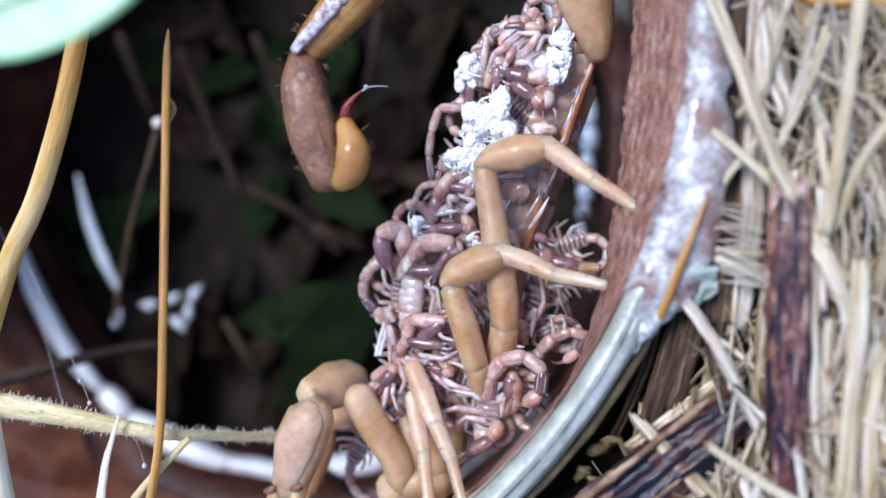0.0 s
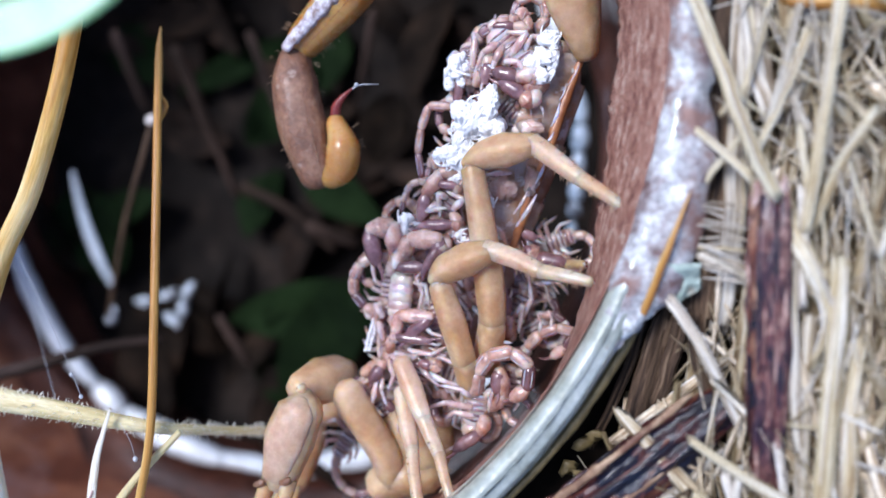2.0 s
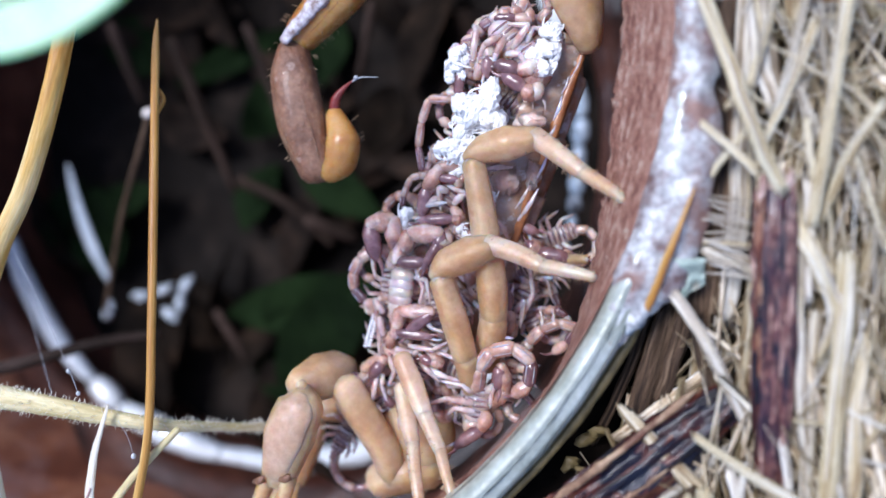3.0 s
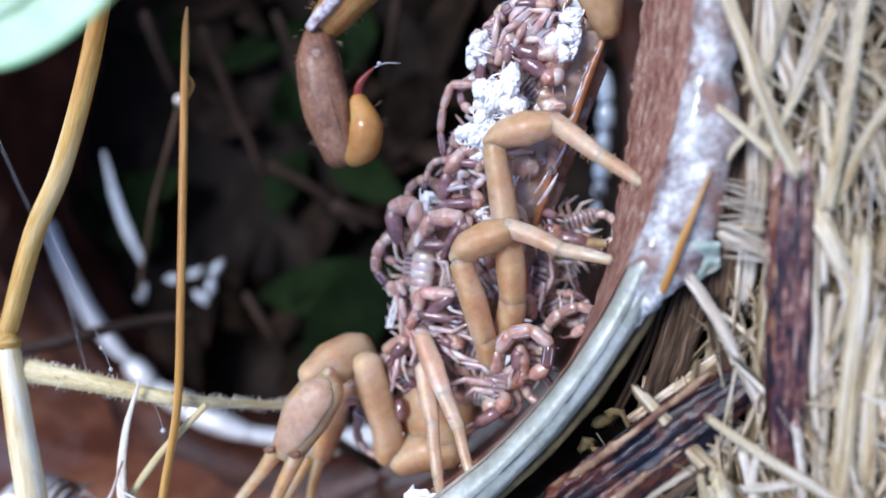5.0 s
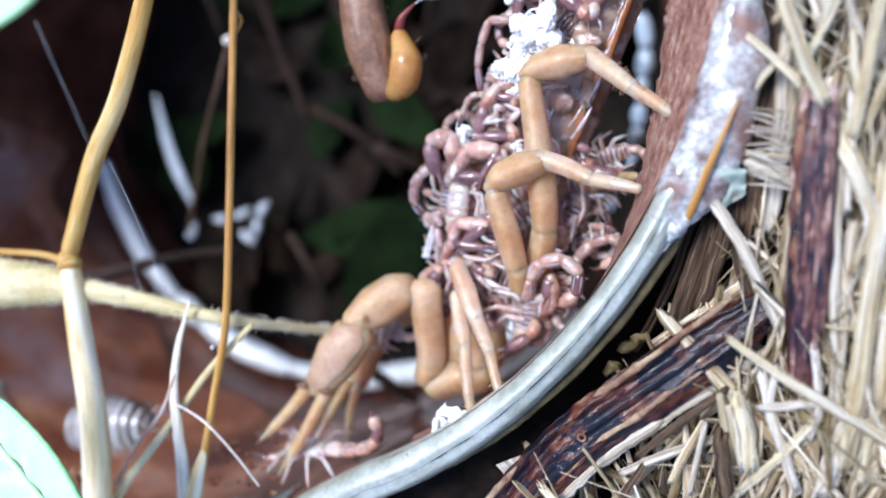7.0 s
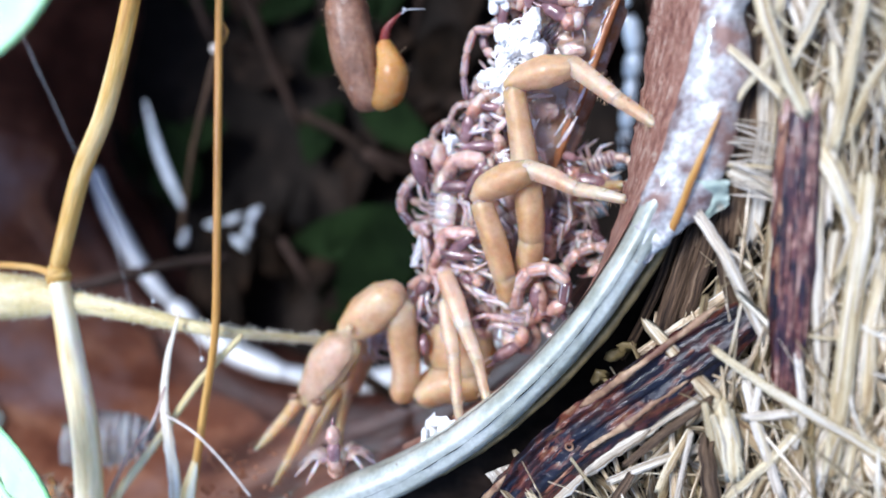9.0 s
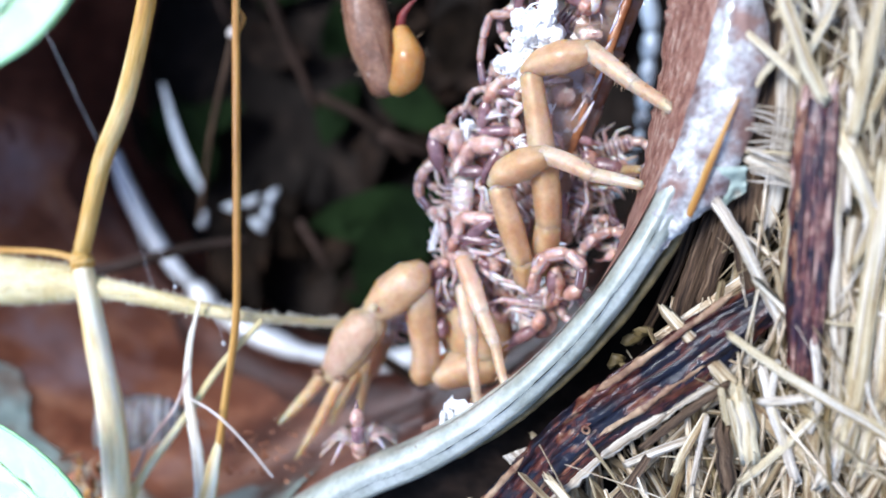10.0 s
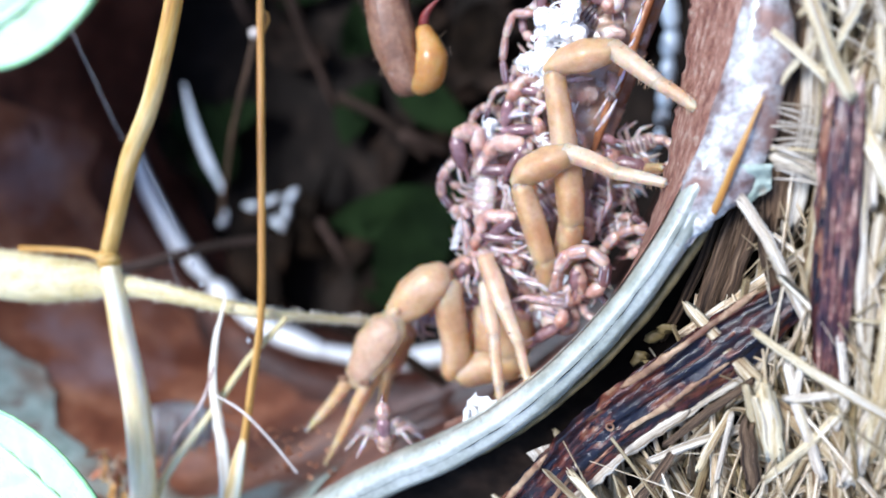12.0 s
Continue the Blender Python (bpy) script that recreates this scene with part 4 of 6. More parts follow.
    single("stick", Geo().tube([(-31.0, -33.6, -14.0), (-20.9, -31.5, -18.0), (-14.2, -29.7, -22.0), (-8.7, -29.1, -26.0)], [0.8, 0.75, 0.6, 0.5], 8, 5), STICK, "red brown stick lying inside the can", "stick")
    single("stick", Geo().tube([(-7.4, -3.2, -24.0), (-10.8, -8.5, -26.0), (-16.3, -15.9, -30.0), (-23.6, -28.2, -36.0)], [0.4, 0.35, 0.32, 0.25], 8, 4), BROWN, "thin brown stem with a pale bud tip", "stick")
    single("bud", Geo().blob((-7.6, -3.8, -23.6), [(0.55, 0.4, 0), (-0.4, 0.5, 0), (0, 0, 0.5)], 8, 6, 0.2, 2, 2), ROOT, "pale glistening bud on a stem", "bud")
    single("stick", Geo().tube([(6.3, -4.1, -4.6), (6.5, -5.1, -5.2), (6.4, -6.4, -4.4)], [0.12, 0.24, 0.2], 8, 3), STEM_DARK, "short ochre side shoot", "stick")


def web():
    top = thing("spider_thread", (0.6, -22.4, 3.0), "fine grey spider thread with water beads", "spider thread")
    a = [arr(q) for q in ((-1.8, -17.9, 3.0), (0.6, -22.4, 3.0), (2.8, -27.1, 3.0), (2.6, -29.3, 1.8))]
    part("thread", Geo().tube(a, 0.02, 4, 3, cap=False), WEB, top)
    sp = spline(a, 14)
    rg = random.Random(2)
    for q in sp[::1]:
        s = rg.choice([0.035, 0.045, 0.06])
        part("bead", Geo().blob(q, [(s, 0, 0), (0, s, 0), (0, 0, s)], 6, 4), WEB, top)
    for q in ((2.7, -27.1, 3.0), (2.7, -29.1, 2.0)):
        part("drop", Geo().blob(q, [(0.17, 0, 0), (0, 0.2, 0), (0, 0, 0.17)], 8, 6), WEB, top, "clear water drop")
    c = thing("spider_thread", (-14.4, -10.6, -6.0), "dull spider thread stretched across the can", "spider thread")
    part("thread", Geo().tube([(-18.8, -3.6, -6.0), (-13.9, -13.4, -6.0), (-11.2, -22.7, -8.0), (-3.0, -31.3, -2.0)], 0.024, 5, 4, cap=False), WEB, c)
    d = thing("spider_thread", (5.8, -34.0, 0.0), "short spider thread with a drop at its end", "spider thread")
    part("thread", Geo().tube([(5.2, -31.5, 0.6), (6.0, -32.9, 0.5), (6.1, -34.6, 0.0)], 0.02, 4, 3, cap=False), WEB, d)
    part("drop", Geo().blob((6.1, -34.6, 0.0), [(0.2, 0, 0), (0, 0.25, 0), (0, 0, 0.2)], 8, 6), WEB, d, "clear water drop")


# ---------------------------------------------------------------- what lies deep in the can
def leaf_mesh(centre, length, width, turn, tilt, curl=0.25, seed=0):
    m = Matrix.Translation(Vector(centre)) @ Euler((tilt, 0.3 * math.sin(seed), turn)).to_matrix().to_4x4()

    def fn(u, w):
        x = (u - 0.5) * length
        hw = width * 0.5 * math.sin(math.pi * min(1, max(0, u * 0.96 + 0.02))) ** 0.8
        y = (w * 2 - 1) * hw
        z = curl * abs(y) + 0.1 * length * math.sin(u * 3) + 0.5 * noise.noise(Vector((x * 0.3, y * 0.3, seed)))
        return (*(m @ Vector((x, y, z))), w, u * length)
    g = Geo().grid(fn, 14, 9)
    top = len(g.v)
    g.v += [q - arr((0, 0, 0.25)) for q in g.v]
    g.uv += list(g.uv)
    g.f += [tuple(i + top for i in reversed(f)) for f in g.f]
    return g


def deep_litter():
    rg = random.Random(31)
    for i in range(60):
        a, r = rg.uniform(0, 2 * math.pi), 44 * math.sqrt(rg.random())
        c = (RING[0] + r * math.cos(a), RING[1] + r * math.sin(a), -57.5 + rg.uniform(0, 3))
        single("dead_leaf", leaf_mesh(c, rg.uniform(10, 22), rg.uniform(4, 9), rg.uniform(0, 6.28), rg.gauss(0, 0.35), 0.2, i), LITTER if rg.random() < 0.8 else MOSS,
               "dead leaf on the can's bottom, shade put into its dark colour", "leaf", "dead leaves")
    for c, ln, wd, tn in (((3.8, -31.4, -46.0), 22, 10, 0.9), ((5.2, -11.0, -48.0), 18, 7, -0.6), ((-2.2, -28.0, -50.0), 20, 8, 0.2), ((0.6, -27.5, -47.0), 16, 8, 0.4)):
        top = thing("green_leaf", c, "green leaf deep in the can, shade put into its dark colour", "leaf", "green leaves")
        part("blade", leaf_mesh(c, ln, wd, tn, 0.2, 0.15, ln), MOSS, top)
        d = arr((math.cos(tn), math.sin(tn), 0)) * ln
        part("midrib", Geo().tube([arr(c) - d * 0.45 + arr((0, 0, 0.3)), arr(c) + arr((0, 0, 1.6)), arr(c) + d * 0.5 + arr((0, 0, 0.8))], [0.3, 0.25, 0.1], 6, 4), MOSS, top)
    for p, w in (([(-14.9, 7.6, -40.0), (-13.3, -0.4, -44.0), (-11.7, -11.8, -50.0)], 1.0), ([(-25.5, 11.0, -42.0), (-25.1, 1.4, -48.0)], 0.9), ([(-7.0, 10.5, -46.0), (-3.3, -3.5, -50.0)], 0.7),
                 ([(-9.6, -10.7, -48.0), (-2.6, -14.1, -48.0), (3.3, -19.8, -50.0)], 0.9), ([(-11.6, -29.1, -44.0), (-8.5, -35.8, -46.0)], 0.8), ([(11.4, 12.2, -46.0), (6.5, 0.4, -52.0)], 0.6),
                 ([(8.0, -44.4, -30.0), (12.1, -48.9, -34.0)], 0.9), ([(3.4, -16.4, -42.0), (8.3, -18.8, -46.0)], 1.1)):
        single("stick", Geo().tube(p, [w, w * 0.9, w * 0.7], 8, 4, 0.8), STICK, "brown stick deep in the can, shade put into its dark colour", "stick", "deep sticks")
    single("pale_blade", Geo().tube([(-35.1, -8.1, -44.0), (-34.2, -14.8, -45.0), (-32.8, -20.4, -46.0), (-31.1, -25.1, -47.0)], [0.25, 0.85, 0.95, 0.4], 10, 6, 0.35), WHITE_BLADE, "shiny bluish white blade deep in the can", "blade")
    # wet chips, coloured bluish white to stand for their glint
    for c, a in (((-21.4, -26.2, -46.0), 0.3), ((-18.7, -28.2, -46.0), 1.4), ((-20.4, -29.9, -46.0), -0.6), ((-24.8, -27.1, -46.0), 0.1), ((-17.7, -25.7, -46.0), 0.9), ((-29.2, -29.0, -44.0), 1.2)):
        d = arr((math.cos(a), math.sin(a), 0))
        single("wet_chip", Geo().blob(c, [d * 1.3, arr((-d[1], d[0], 0)) * 0.55, (0, 0, 0.4)], 12, 9, 0.7, 1.6, int(a * 10) + 5), WHITE_BLADE, "wet chip deep in the can, its glint put into the pale colour", "chip", "wet chips")


# ---------------------------------------------------------------- a woodlouse
def woodlouse():
    """Head towards +x, back towards +z, round its own origin."""
    top = thing("woodlouse", (0, 0, 0), "translucent pale grey woodlouse walking over the rusty wall", "woodlouse")
    for k in range(9):
        x = 2.9 - 0.72 * k
        h = 2.3 * math.sqrt(max(0.12, 1 - ((x + 0.1) / 4.0) ** 2))

        def plate(u, w):
            a = math.pi * (w * 1.06 - 0.03)
            lift = 1.0 + 0.09 * u - 0.03 * math.sin(3.0 * u)
            return (x + 0.45 - 0.95 * u - 0.25 * abs(math.cos(a)), h * 1.05 * lift * math.cos(a), h * 1.15 * lift * math.sin(a) - 0.2, w * 3, u)
        g = Geo().grid(plate, 7, 21)
        n = len(g.v)
        g.v += [q * arr((1, 0.94, 0.94)) for q in g.v]
        g.uv += list(g.uv)
        g.f += [tuple(i + n for i in reversed(f)) for f in g.f]
        part("plate", g, LOUSE_GREY if k % 2 else LOUSE_PALE, top)
    part("head", Geo().blob((3.35, 0, 0.5), [(0.6, 0, 0), (0, 1.0, 0), (0, 0, 0.7)], 12, 8, 0.1, 1.5, 2), LOUSE_GREY, top)
    part("belly", Geo().blob((0, 0, 0.3), [(3.3, 0, 0), (0, 1.7, 0), (0, 0, 0.7)], 14, 10), LOUSE_GREY, top)
    for sd in (-1, 1):
        for k in range(7):
            x = 2.3 - 0.7 * k
            part("leg", Geo().tube([(x, sd * 1.5, 0.1), (x + 0.15, sd * 2.3, 0.0), (x - 0.05, sd * 2.7, -0.9)], [0.16, 0.14, 0.05], 6, 3), LOUSE_GREY, top)
        part("antenna", Geo().tube([(3.6, sd * 0.5, 0.6), (4.3, sd * 1.0, 0.9), (5.0, sd * 0.9, 0.2), (5.6, sd * 1.4, -0.2)], [0.13, 0.12, 0.09, 0.04], 6, 4), LOUSE_GREY, top)
    return top


# ---------------------------------------------------------------- debris near the mouth
def debris():
    top = thing("white_fluff", (28.0, -39.6, -2.6), "white crumpled shed skin under the lip", "shed skin")
    for k, (dx, dy, a, w) in enumerate(((-0.9, 0.0, 1.3, 0.5), (0.0, 0.6, 0.2, 0.6), (0.7, -0.3, -0.7, 0.5), (-0.3, -0.8, 1.9, 0.4), (0.9, 0.5, 0.6, 0.35), (-1.1, -0.9, 1.5, 0.3))):
        d = arr((math.cos(a), math.sin(a), 0.2))
        part("fold", Geo().blob(arr((28.0, -39.6, -2.6)) + arr((dx, dy, 0.15 * k)), [d * 1.0, arr((-d[1], d[0], 0.3)) * w, (0, 0, 0.3)], 14, 10, 0.6, 2.2, k), MOULT, top)
    rg = random.Random(77)
    for i in range(26):
        c = arr((-11.9, -50.3, -0.5)) + arr((rg.uniform(-2.5, 3.5), rg.uniform(-3, 2), rg.uniform(-1, 0.6)))
        s, t = rg.uniform(0.5, 1.3), rg.uniform(0, 6.28)
        d, e = arr((math.cos(t), math.sin(t), rg.gauss(0, 0.3))), arr((-math.sin(t), math.cos(t), rg.gauss(0, 0.3)))
        single("rust_crumb", Geo().blob(c, [d * s, e * s * rg.uniform(0.2, 0.45), (0, 0, s * 0.25)], 10, 7, 0.6, 1.8, i), rg.choice((CRUMB, STEM_DARK, BARK_CREAM, BARK_CREAM)), "crumbling brown chip of litter", "crumb", "crumbs", flat=True)
    for i in range(70):
        c = arr((7.1, -47.4, -5.0)) + arr((rg.uniform(-6, 4), rg.uniform(-3, 2.5), rg.uniform(-1.5, 0.5)))
        s = rg.uniform(0.08, 0.28)
        single("rust_crumb", Geo().blob(c, [(s, 0.3 * s, 0), (-0.3 * s, s * 0.7, 0), (0, 0, s * 0.6)], 8, 5, 0.5, 2, i + 30), CRUMB, "red brown crumb of rust", "crumb", "crumbs", flat=True)


SWAY = {}


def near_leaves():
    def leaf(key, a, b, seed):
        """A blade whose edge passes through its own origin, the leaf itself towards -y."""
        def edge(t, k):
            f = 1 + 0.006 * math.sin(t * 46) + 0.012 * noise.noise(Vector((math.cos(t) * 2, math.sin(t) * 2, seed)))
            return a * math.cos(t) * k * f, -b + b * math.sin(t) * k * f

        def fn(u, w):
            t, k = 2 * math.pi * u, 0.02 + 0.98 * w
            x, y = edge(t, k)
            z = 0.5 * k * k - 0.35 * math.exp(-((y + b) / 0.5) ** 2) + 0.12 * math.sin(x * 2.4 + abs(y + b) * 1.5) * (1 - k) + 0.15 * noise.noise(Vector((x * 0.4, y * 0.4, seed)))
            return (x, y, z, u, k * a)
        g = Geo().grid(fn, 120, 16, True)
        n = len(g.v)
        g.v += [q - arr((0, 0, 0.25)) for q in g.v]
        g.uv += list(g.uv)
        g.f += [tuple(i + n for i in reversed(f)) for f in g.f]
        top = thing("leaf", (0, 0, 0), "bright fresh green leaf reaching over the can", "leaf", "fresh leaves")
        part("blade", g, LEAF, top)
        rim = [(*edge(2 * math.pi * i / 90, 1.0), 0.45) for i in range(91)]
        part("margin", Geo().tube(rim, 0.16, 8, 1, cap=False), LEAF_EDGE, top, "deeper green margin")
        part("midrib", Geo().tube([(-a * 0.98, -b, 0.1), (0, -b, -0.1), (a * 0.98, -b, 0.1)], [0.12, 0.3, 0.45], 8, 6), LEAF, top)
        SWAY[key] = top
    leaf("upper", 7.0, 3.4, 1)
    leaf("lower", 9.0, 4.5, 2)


# ---------------------------------------------------------------- the mother
def segment(name, pts, rad, material, parent, label="", at=None, seg=14, sub=6, flat=0.9):
    return part(name, Geo().tube(pts, rad, 20, sub, flat, lobes=4, depth=0.075), material, parent, label, at)


def setae(parent, paths, count, length, seed, at=None):
    rg = random.Random(seed)
    g = Geo()
    for pts, r in paths:
        sp = spline(pts, 30)
        for i in range(count):
            k = rg.randrange(1, len(sp) - 2)
            t = sp[k + 1] - sp[k]
            t /= np.linalg.norm(t) + 1e-9
            n = np.cross(t, (0, 0, 1))
            n /= np.linalg.norm(n) + 1e-9
            b = np.cross(n, t)
            a = rg.uniform(0, 2 * math.pi)
            d = n * math.cos(a) + b * math.sin(a)
            q = sp[k] + d * r * 0.9
            g.tube([q, q + (d * 0.9 + t * 0.4) * length * rg.uniform(0.6, 1.2)], [0.03, 0.012], 3, 1, cap=False)
    part("bristles", g, HAIR, parent, at=at)


CLAW = {}


def mother():
    B = arr((32.0, -19.9, -13.0))
    top = thing("scorpion", B, "amber brown mother scorpion carrying her young, clinging under the can's rim", "scorpion")
    # back plates
    ax = [arr(q) for q in ((39.0, -0.0, -12.5), (37.6, -3.4, -12.0), (35.1, -9.3, -12.0), (32.5, -15.4, -12.0), (30.4, -21.4, -12.0), (28.7, -27.0, -12.0), (27.4, -31.7, -12.0))]
    sp = spline(ax, 10)
    half = np.interp(np.linspace(0, 1, len(sp)), [0, 0.15, 0.4, 0.7, 1], [2.6, 4.3, 4.9, 4.8, 4.0])
    for k in range(7):
        i0, i1 = int(k * (len(sp) - 1) / 7), int((k + 1) * (len(sp) - 1) / 7)
        seg_p = sp[i0:i1 + 1]

        def fn(u, w):
            f = u * (len(seg_p) - 1)
            i = min(len(seg_p) - 2, int(f))
            q = seg_p[i] * (1 - f + i) + seg_p[i + 1] * (f - i)
            t = seg_p[-1] - seg_p[0]
            t /= np.linalg.norm(t)
            n = np.cross(t, (0, 0, 1))
            n /= np.linalg.norm(n)
            h = half[i0 + i] * (1.0 - 0.05 * u)
            a = 2 * math.pi * w
            q = q + n * h * math.cos(a) + arr((0, 0, 1)) * (2.0 * math.sin(a) * (1 if math.sin(a) > 0 else 1.2) - 1.2 + 0.35 * (1 - u))
            return (*q, w, u * 4)
        part("back_plate", Geo().grid(fn, 8, 29), TERGITE, top)
    rim = spline([(41.8, -1.8, -11.0), (40.4, -5.2, -11.0), (38.8, -9.5, -11.0), (36.4, -15.8, -11.2), (35.0, -19.3, -12.0)], 8)
    inner = spline([(38.3, -1.5, -10.2), (37.4, -4.8, -9.9), (35.5, -9.0, -9.9), (33.6, -15.3, -10.2), (32.4, -19.0, -11.0)], 8)

    def skirt(u, w):
        f = u * (len(rim) - 1)
        i = min(len(rim) - 2, int(f))
        a, b = rim[i] * (1 - f + i) + rim[i + 1] * (f - i), inner[i] * (1 - f + i) + inner[i + 1] * (f - i)
        q = a * (1 - w) + b * w + arr((0, 0, 0.35 * math.sin(math.pi * w) + 0.12 * math.sin(f * 2.2)))
        return (*q, w * 3, u * 20)
    part("flank_plate", Geo().grid(skirt, 50, 9), TERGITE, top, "glossy brown plates along the flank")
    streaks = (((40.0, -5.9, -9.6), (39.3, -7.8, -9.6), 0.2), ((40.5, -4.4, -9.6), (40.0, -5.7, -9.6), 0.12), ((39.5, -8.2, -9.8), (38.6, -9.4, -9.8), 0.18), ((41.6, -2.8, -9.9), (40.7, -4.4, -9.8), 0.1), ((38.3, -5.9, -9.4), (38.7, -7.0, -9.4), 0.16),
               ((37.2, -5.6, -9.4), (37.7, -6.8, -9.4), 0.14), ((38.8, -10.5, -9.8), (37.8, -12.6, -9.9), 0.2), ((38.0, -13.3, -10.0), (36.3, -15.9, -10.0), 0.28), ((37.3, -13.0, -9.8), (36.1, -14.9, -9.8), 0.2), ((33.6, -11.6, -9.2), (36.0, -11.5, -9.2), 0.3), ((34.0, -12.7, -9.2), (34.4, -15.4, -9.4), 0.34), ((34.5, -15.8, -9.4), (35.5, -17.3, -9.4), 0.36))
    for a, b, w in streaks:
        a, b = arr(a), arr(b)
        part("streak", Geo().tube([a, (a + b) / 2 + arr((0.15, 0.05, 0.12)), b], [w * 0.3, w * 0.8, w * 0.4], 8, 5, 0.4, rough=0.15, rng=random.Random(int(w * 100))), BABY_LEG, top, "whitish streak on the flank")
    for c, u, v in (((35.4, -12.6, -9.8), 1.0, 1.0), ((37.7, -7.7, -9.6), 1.0, 0.6), ((36.4, -9.7, -9.8), 0.9, 0.7), ((39.3, -1.5, -9.9), 0.8, 0.9), ((37.6, -12.1, -10.0), 0.6, 1.1)):
        part("skin_patch", Geo().blob(c, [(u, -0.2, 0), (0.2, v, 0), (0, 0, 0.16)], 16, 10, 0.4, 2, int(u * 10)), BABY_TAIL, top, "orange pink patch of skin")
    part("flank", Geo().tube(rim, [0.25, 0.45, 0.52, 0.46, 0.25], 8, 1, 0.6, rough=0.05, rng=random.Random(6)), EDGE, top, "rust brown ridge along the flank")
    # head shield
    part("head_shield", Geo().blob((26.6, -34.4, -11.5), [(3.6, 0.8, 0), (-1.0, 4.0, 0), (0, 0, 1.8)], 20, 12, 0.08, 1.5, 2), AMBER, top)
    part("eye_tubercle", Geo().blob((24.0, -34.1, -9.4), [(0.62, 0.1, 0), (-0.1, 1.05, 0), (0, 0, 0.6)], 10, 8, 0.2, 2, 3), BABY_DARK, top, "dark eye tubercle")
    # legs
    names = ("trochanter", "femur", "patella", "tibia", "tarsus")

    def leg(segs, mats, seed, first=0):
        for k, ((pts, rad), m) in enumerate(zip(segs, mats)):
            limb = segment(names[first + k], pts, rad, m, top)
            c = spline(pts, 10)
            rr = np.interp(np.linspace(0, 1, len(c)), np.linspace(0, 1, len(rad)), rad)
            rg = random.Random(seed * 10 + k)
            grains = Geo()
            for i in range(2, len(c) - 2):
                n = np.cross(c[i + 1] - c[i - 1], (0, 0, 1))
                n /= np.linalg.norm(n) + 1e-9
                for sd in (-1, 1):
                    q = rg.uniform(0.05, 0.09)
                    grains.blob(c[i] + n * sd * rr[i] * 0.97 + arr((0, 0, rg.uniform(0.0, 0.3) * rr[i])), [(q, 0, 0), (0, q, 0), (0, 0, q)], 5, 4)
            if m is AMBER and k < 3:
                part("granulation", grains, AMBER, limb, at=ORIGIN[limb.name])
            e = arr(pts[-1])
            part("joint", Geo().blob(e, [(rad[-1] * 0.8, 0.1, 0), (-0.1, rad[-1] * 0.7, 0), (0, 0, rad[-1] * 0.75)], 12, 8, 0.1, 2, k), PALE_LEG, limb, "pale joint skin", at=ORIGIN[limb.name])
        pts, rad = segs[-1]
        end = arr(pts[-1])
        d = end - arr(pts[-2])
        d /= np.linalg.norm(d)
        n = np.cross(d, (0, 0, 1))
        for s in (-1, 1):
            part("toe_claw", Geo().tube([end, end + d * 0.35 + n * s * 0.25, end + d * 0.5 + n * s * 0.35 - arr((0, 0, 0.25))], [0.09, 0.07, 0.02], 5, 3), STING, top)
        setae(top, [(p, r[1] if len(r) > 1 else r[0]) for p, r in segs[-2:]], 70, 0.42, seed)
    five = (AMBER, AMBER, AMBER, PALE_LEG, PALE_LEG)
    leg([([(33.4, -28.2, -10.2), (34.0, -25.9, -9.2), (34.5, -23.9, -8.2)], [1.0, 1.2, 1.1]),
         ([(34.5, -23.8, -8.2), (34.5, -21.3, -7.6), (34.1, -16.7, -7.0), (33.3, -11.2, -6.6)], [1.05, 1.2, 1.1, 0.9]),
         ([(32.7, -10.8, -6.6), (34.1, -10.2, -6.3), (36.1, -9.8, -6.1), (38.5, -9.5, -6.0)], [0.45, 1.05, 1.32, 0.85]),
         ([(38.2, -9.3, -6.0), (39.8, -10.5, -5.2), (42.0, -12.2, -4.2)], [0.78, 0.72, 0.58]),
         ([(42.0, -12.2, -4.2), (43.7, -13.3, -3.2), (45.1, -14.3, -2.4)], [0.55, 0.48, 0.38])], five, 1)
    leg([([(32.5, -30.4, -9.8), (32.3, -28.7, -8.9), (32.2, -27.2, -8.0)], [0.9, 1.05, 1.0]),
         ([(32.1, -27.1, -8.0), (31.4, -23.7, -7.0), (30.6, -20.6, -6.3)], [1.0, 1.1, 0.95]),
         ([(29.9, -20.2, -6.2), (31.1, -19.3, -5.9), (33.1, -18.4, -5.7), (34.9, -17.8, -5.7)], [0.45, 1.15, 1.32, 0.9]),
         ([(34.5, -17.6, -5.7), (36.9, -18.3, -5.0), (39.0, -19.2, -4.2)], [0.76, 0.72, 0.58]),
         ([(39.0, -19.2, -4.2), (41.0, -19.5, -3.5), (42.9, -19.9, -3.0)], [0.55, 0.48, 0.36])], five, 2)
    leg([([(32.8, -22.1, -14.0), (36.0, -20.7, -13.5), (38.3, -19.9, -13.0)], [0.7, 0.65, 0.5]),
         ([(38.3, -19.9, -13.0), (40.1, -19.3, -12.0), (41.9, -19.1, -10.0)], [0.48, 0.42, 0.35])], (AMBER, AMBER), 3, 3)
    pale = (PALE_LEG, PALE_LEG, PALE_LEG)
    leg([([(26.6, -27.3, -8.0), (27.8, -29.4, -7.2), (29.1, -31.5, -6.0)], [0.8, 0.92, 0.7]),
         ([(29.1, -31.5, -6.0), (30.1, -33.1, -5.2), (30.8, -33.9, -4.4)], [0.68, 0.6, 0.52]),
         ([(30.8, -33.9, -4.4), (31.5, -35.5, -3.4), (32.5, -37.6, -2.4)], [0.5, 0.42, 0.34])], pale, 4, 2)
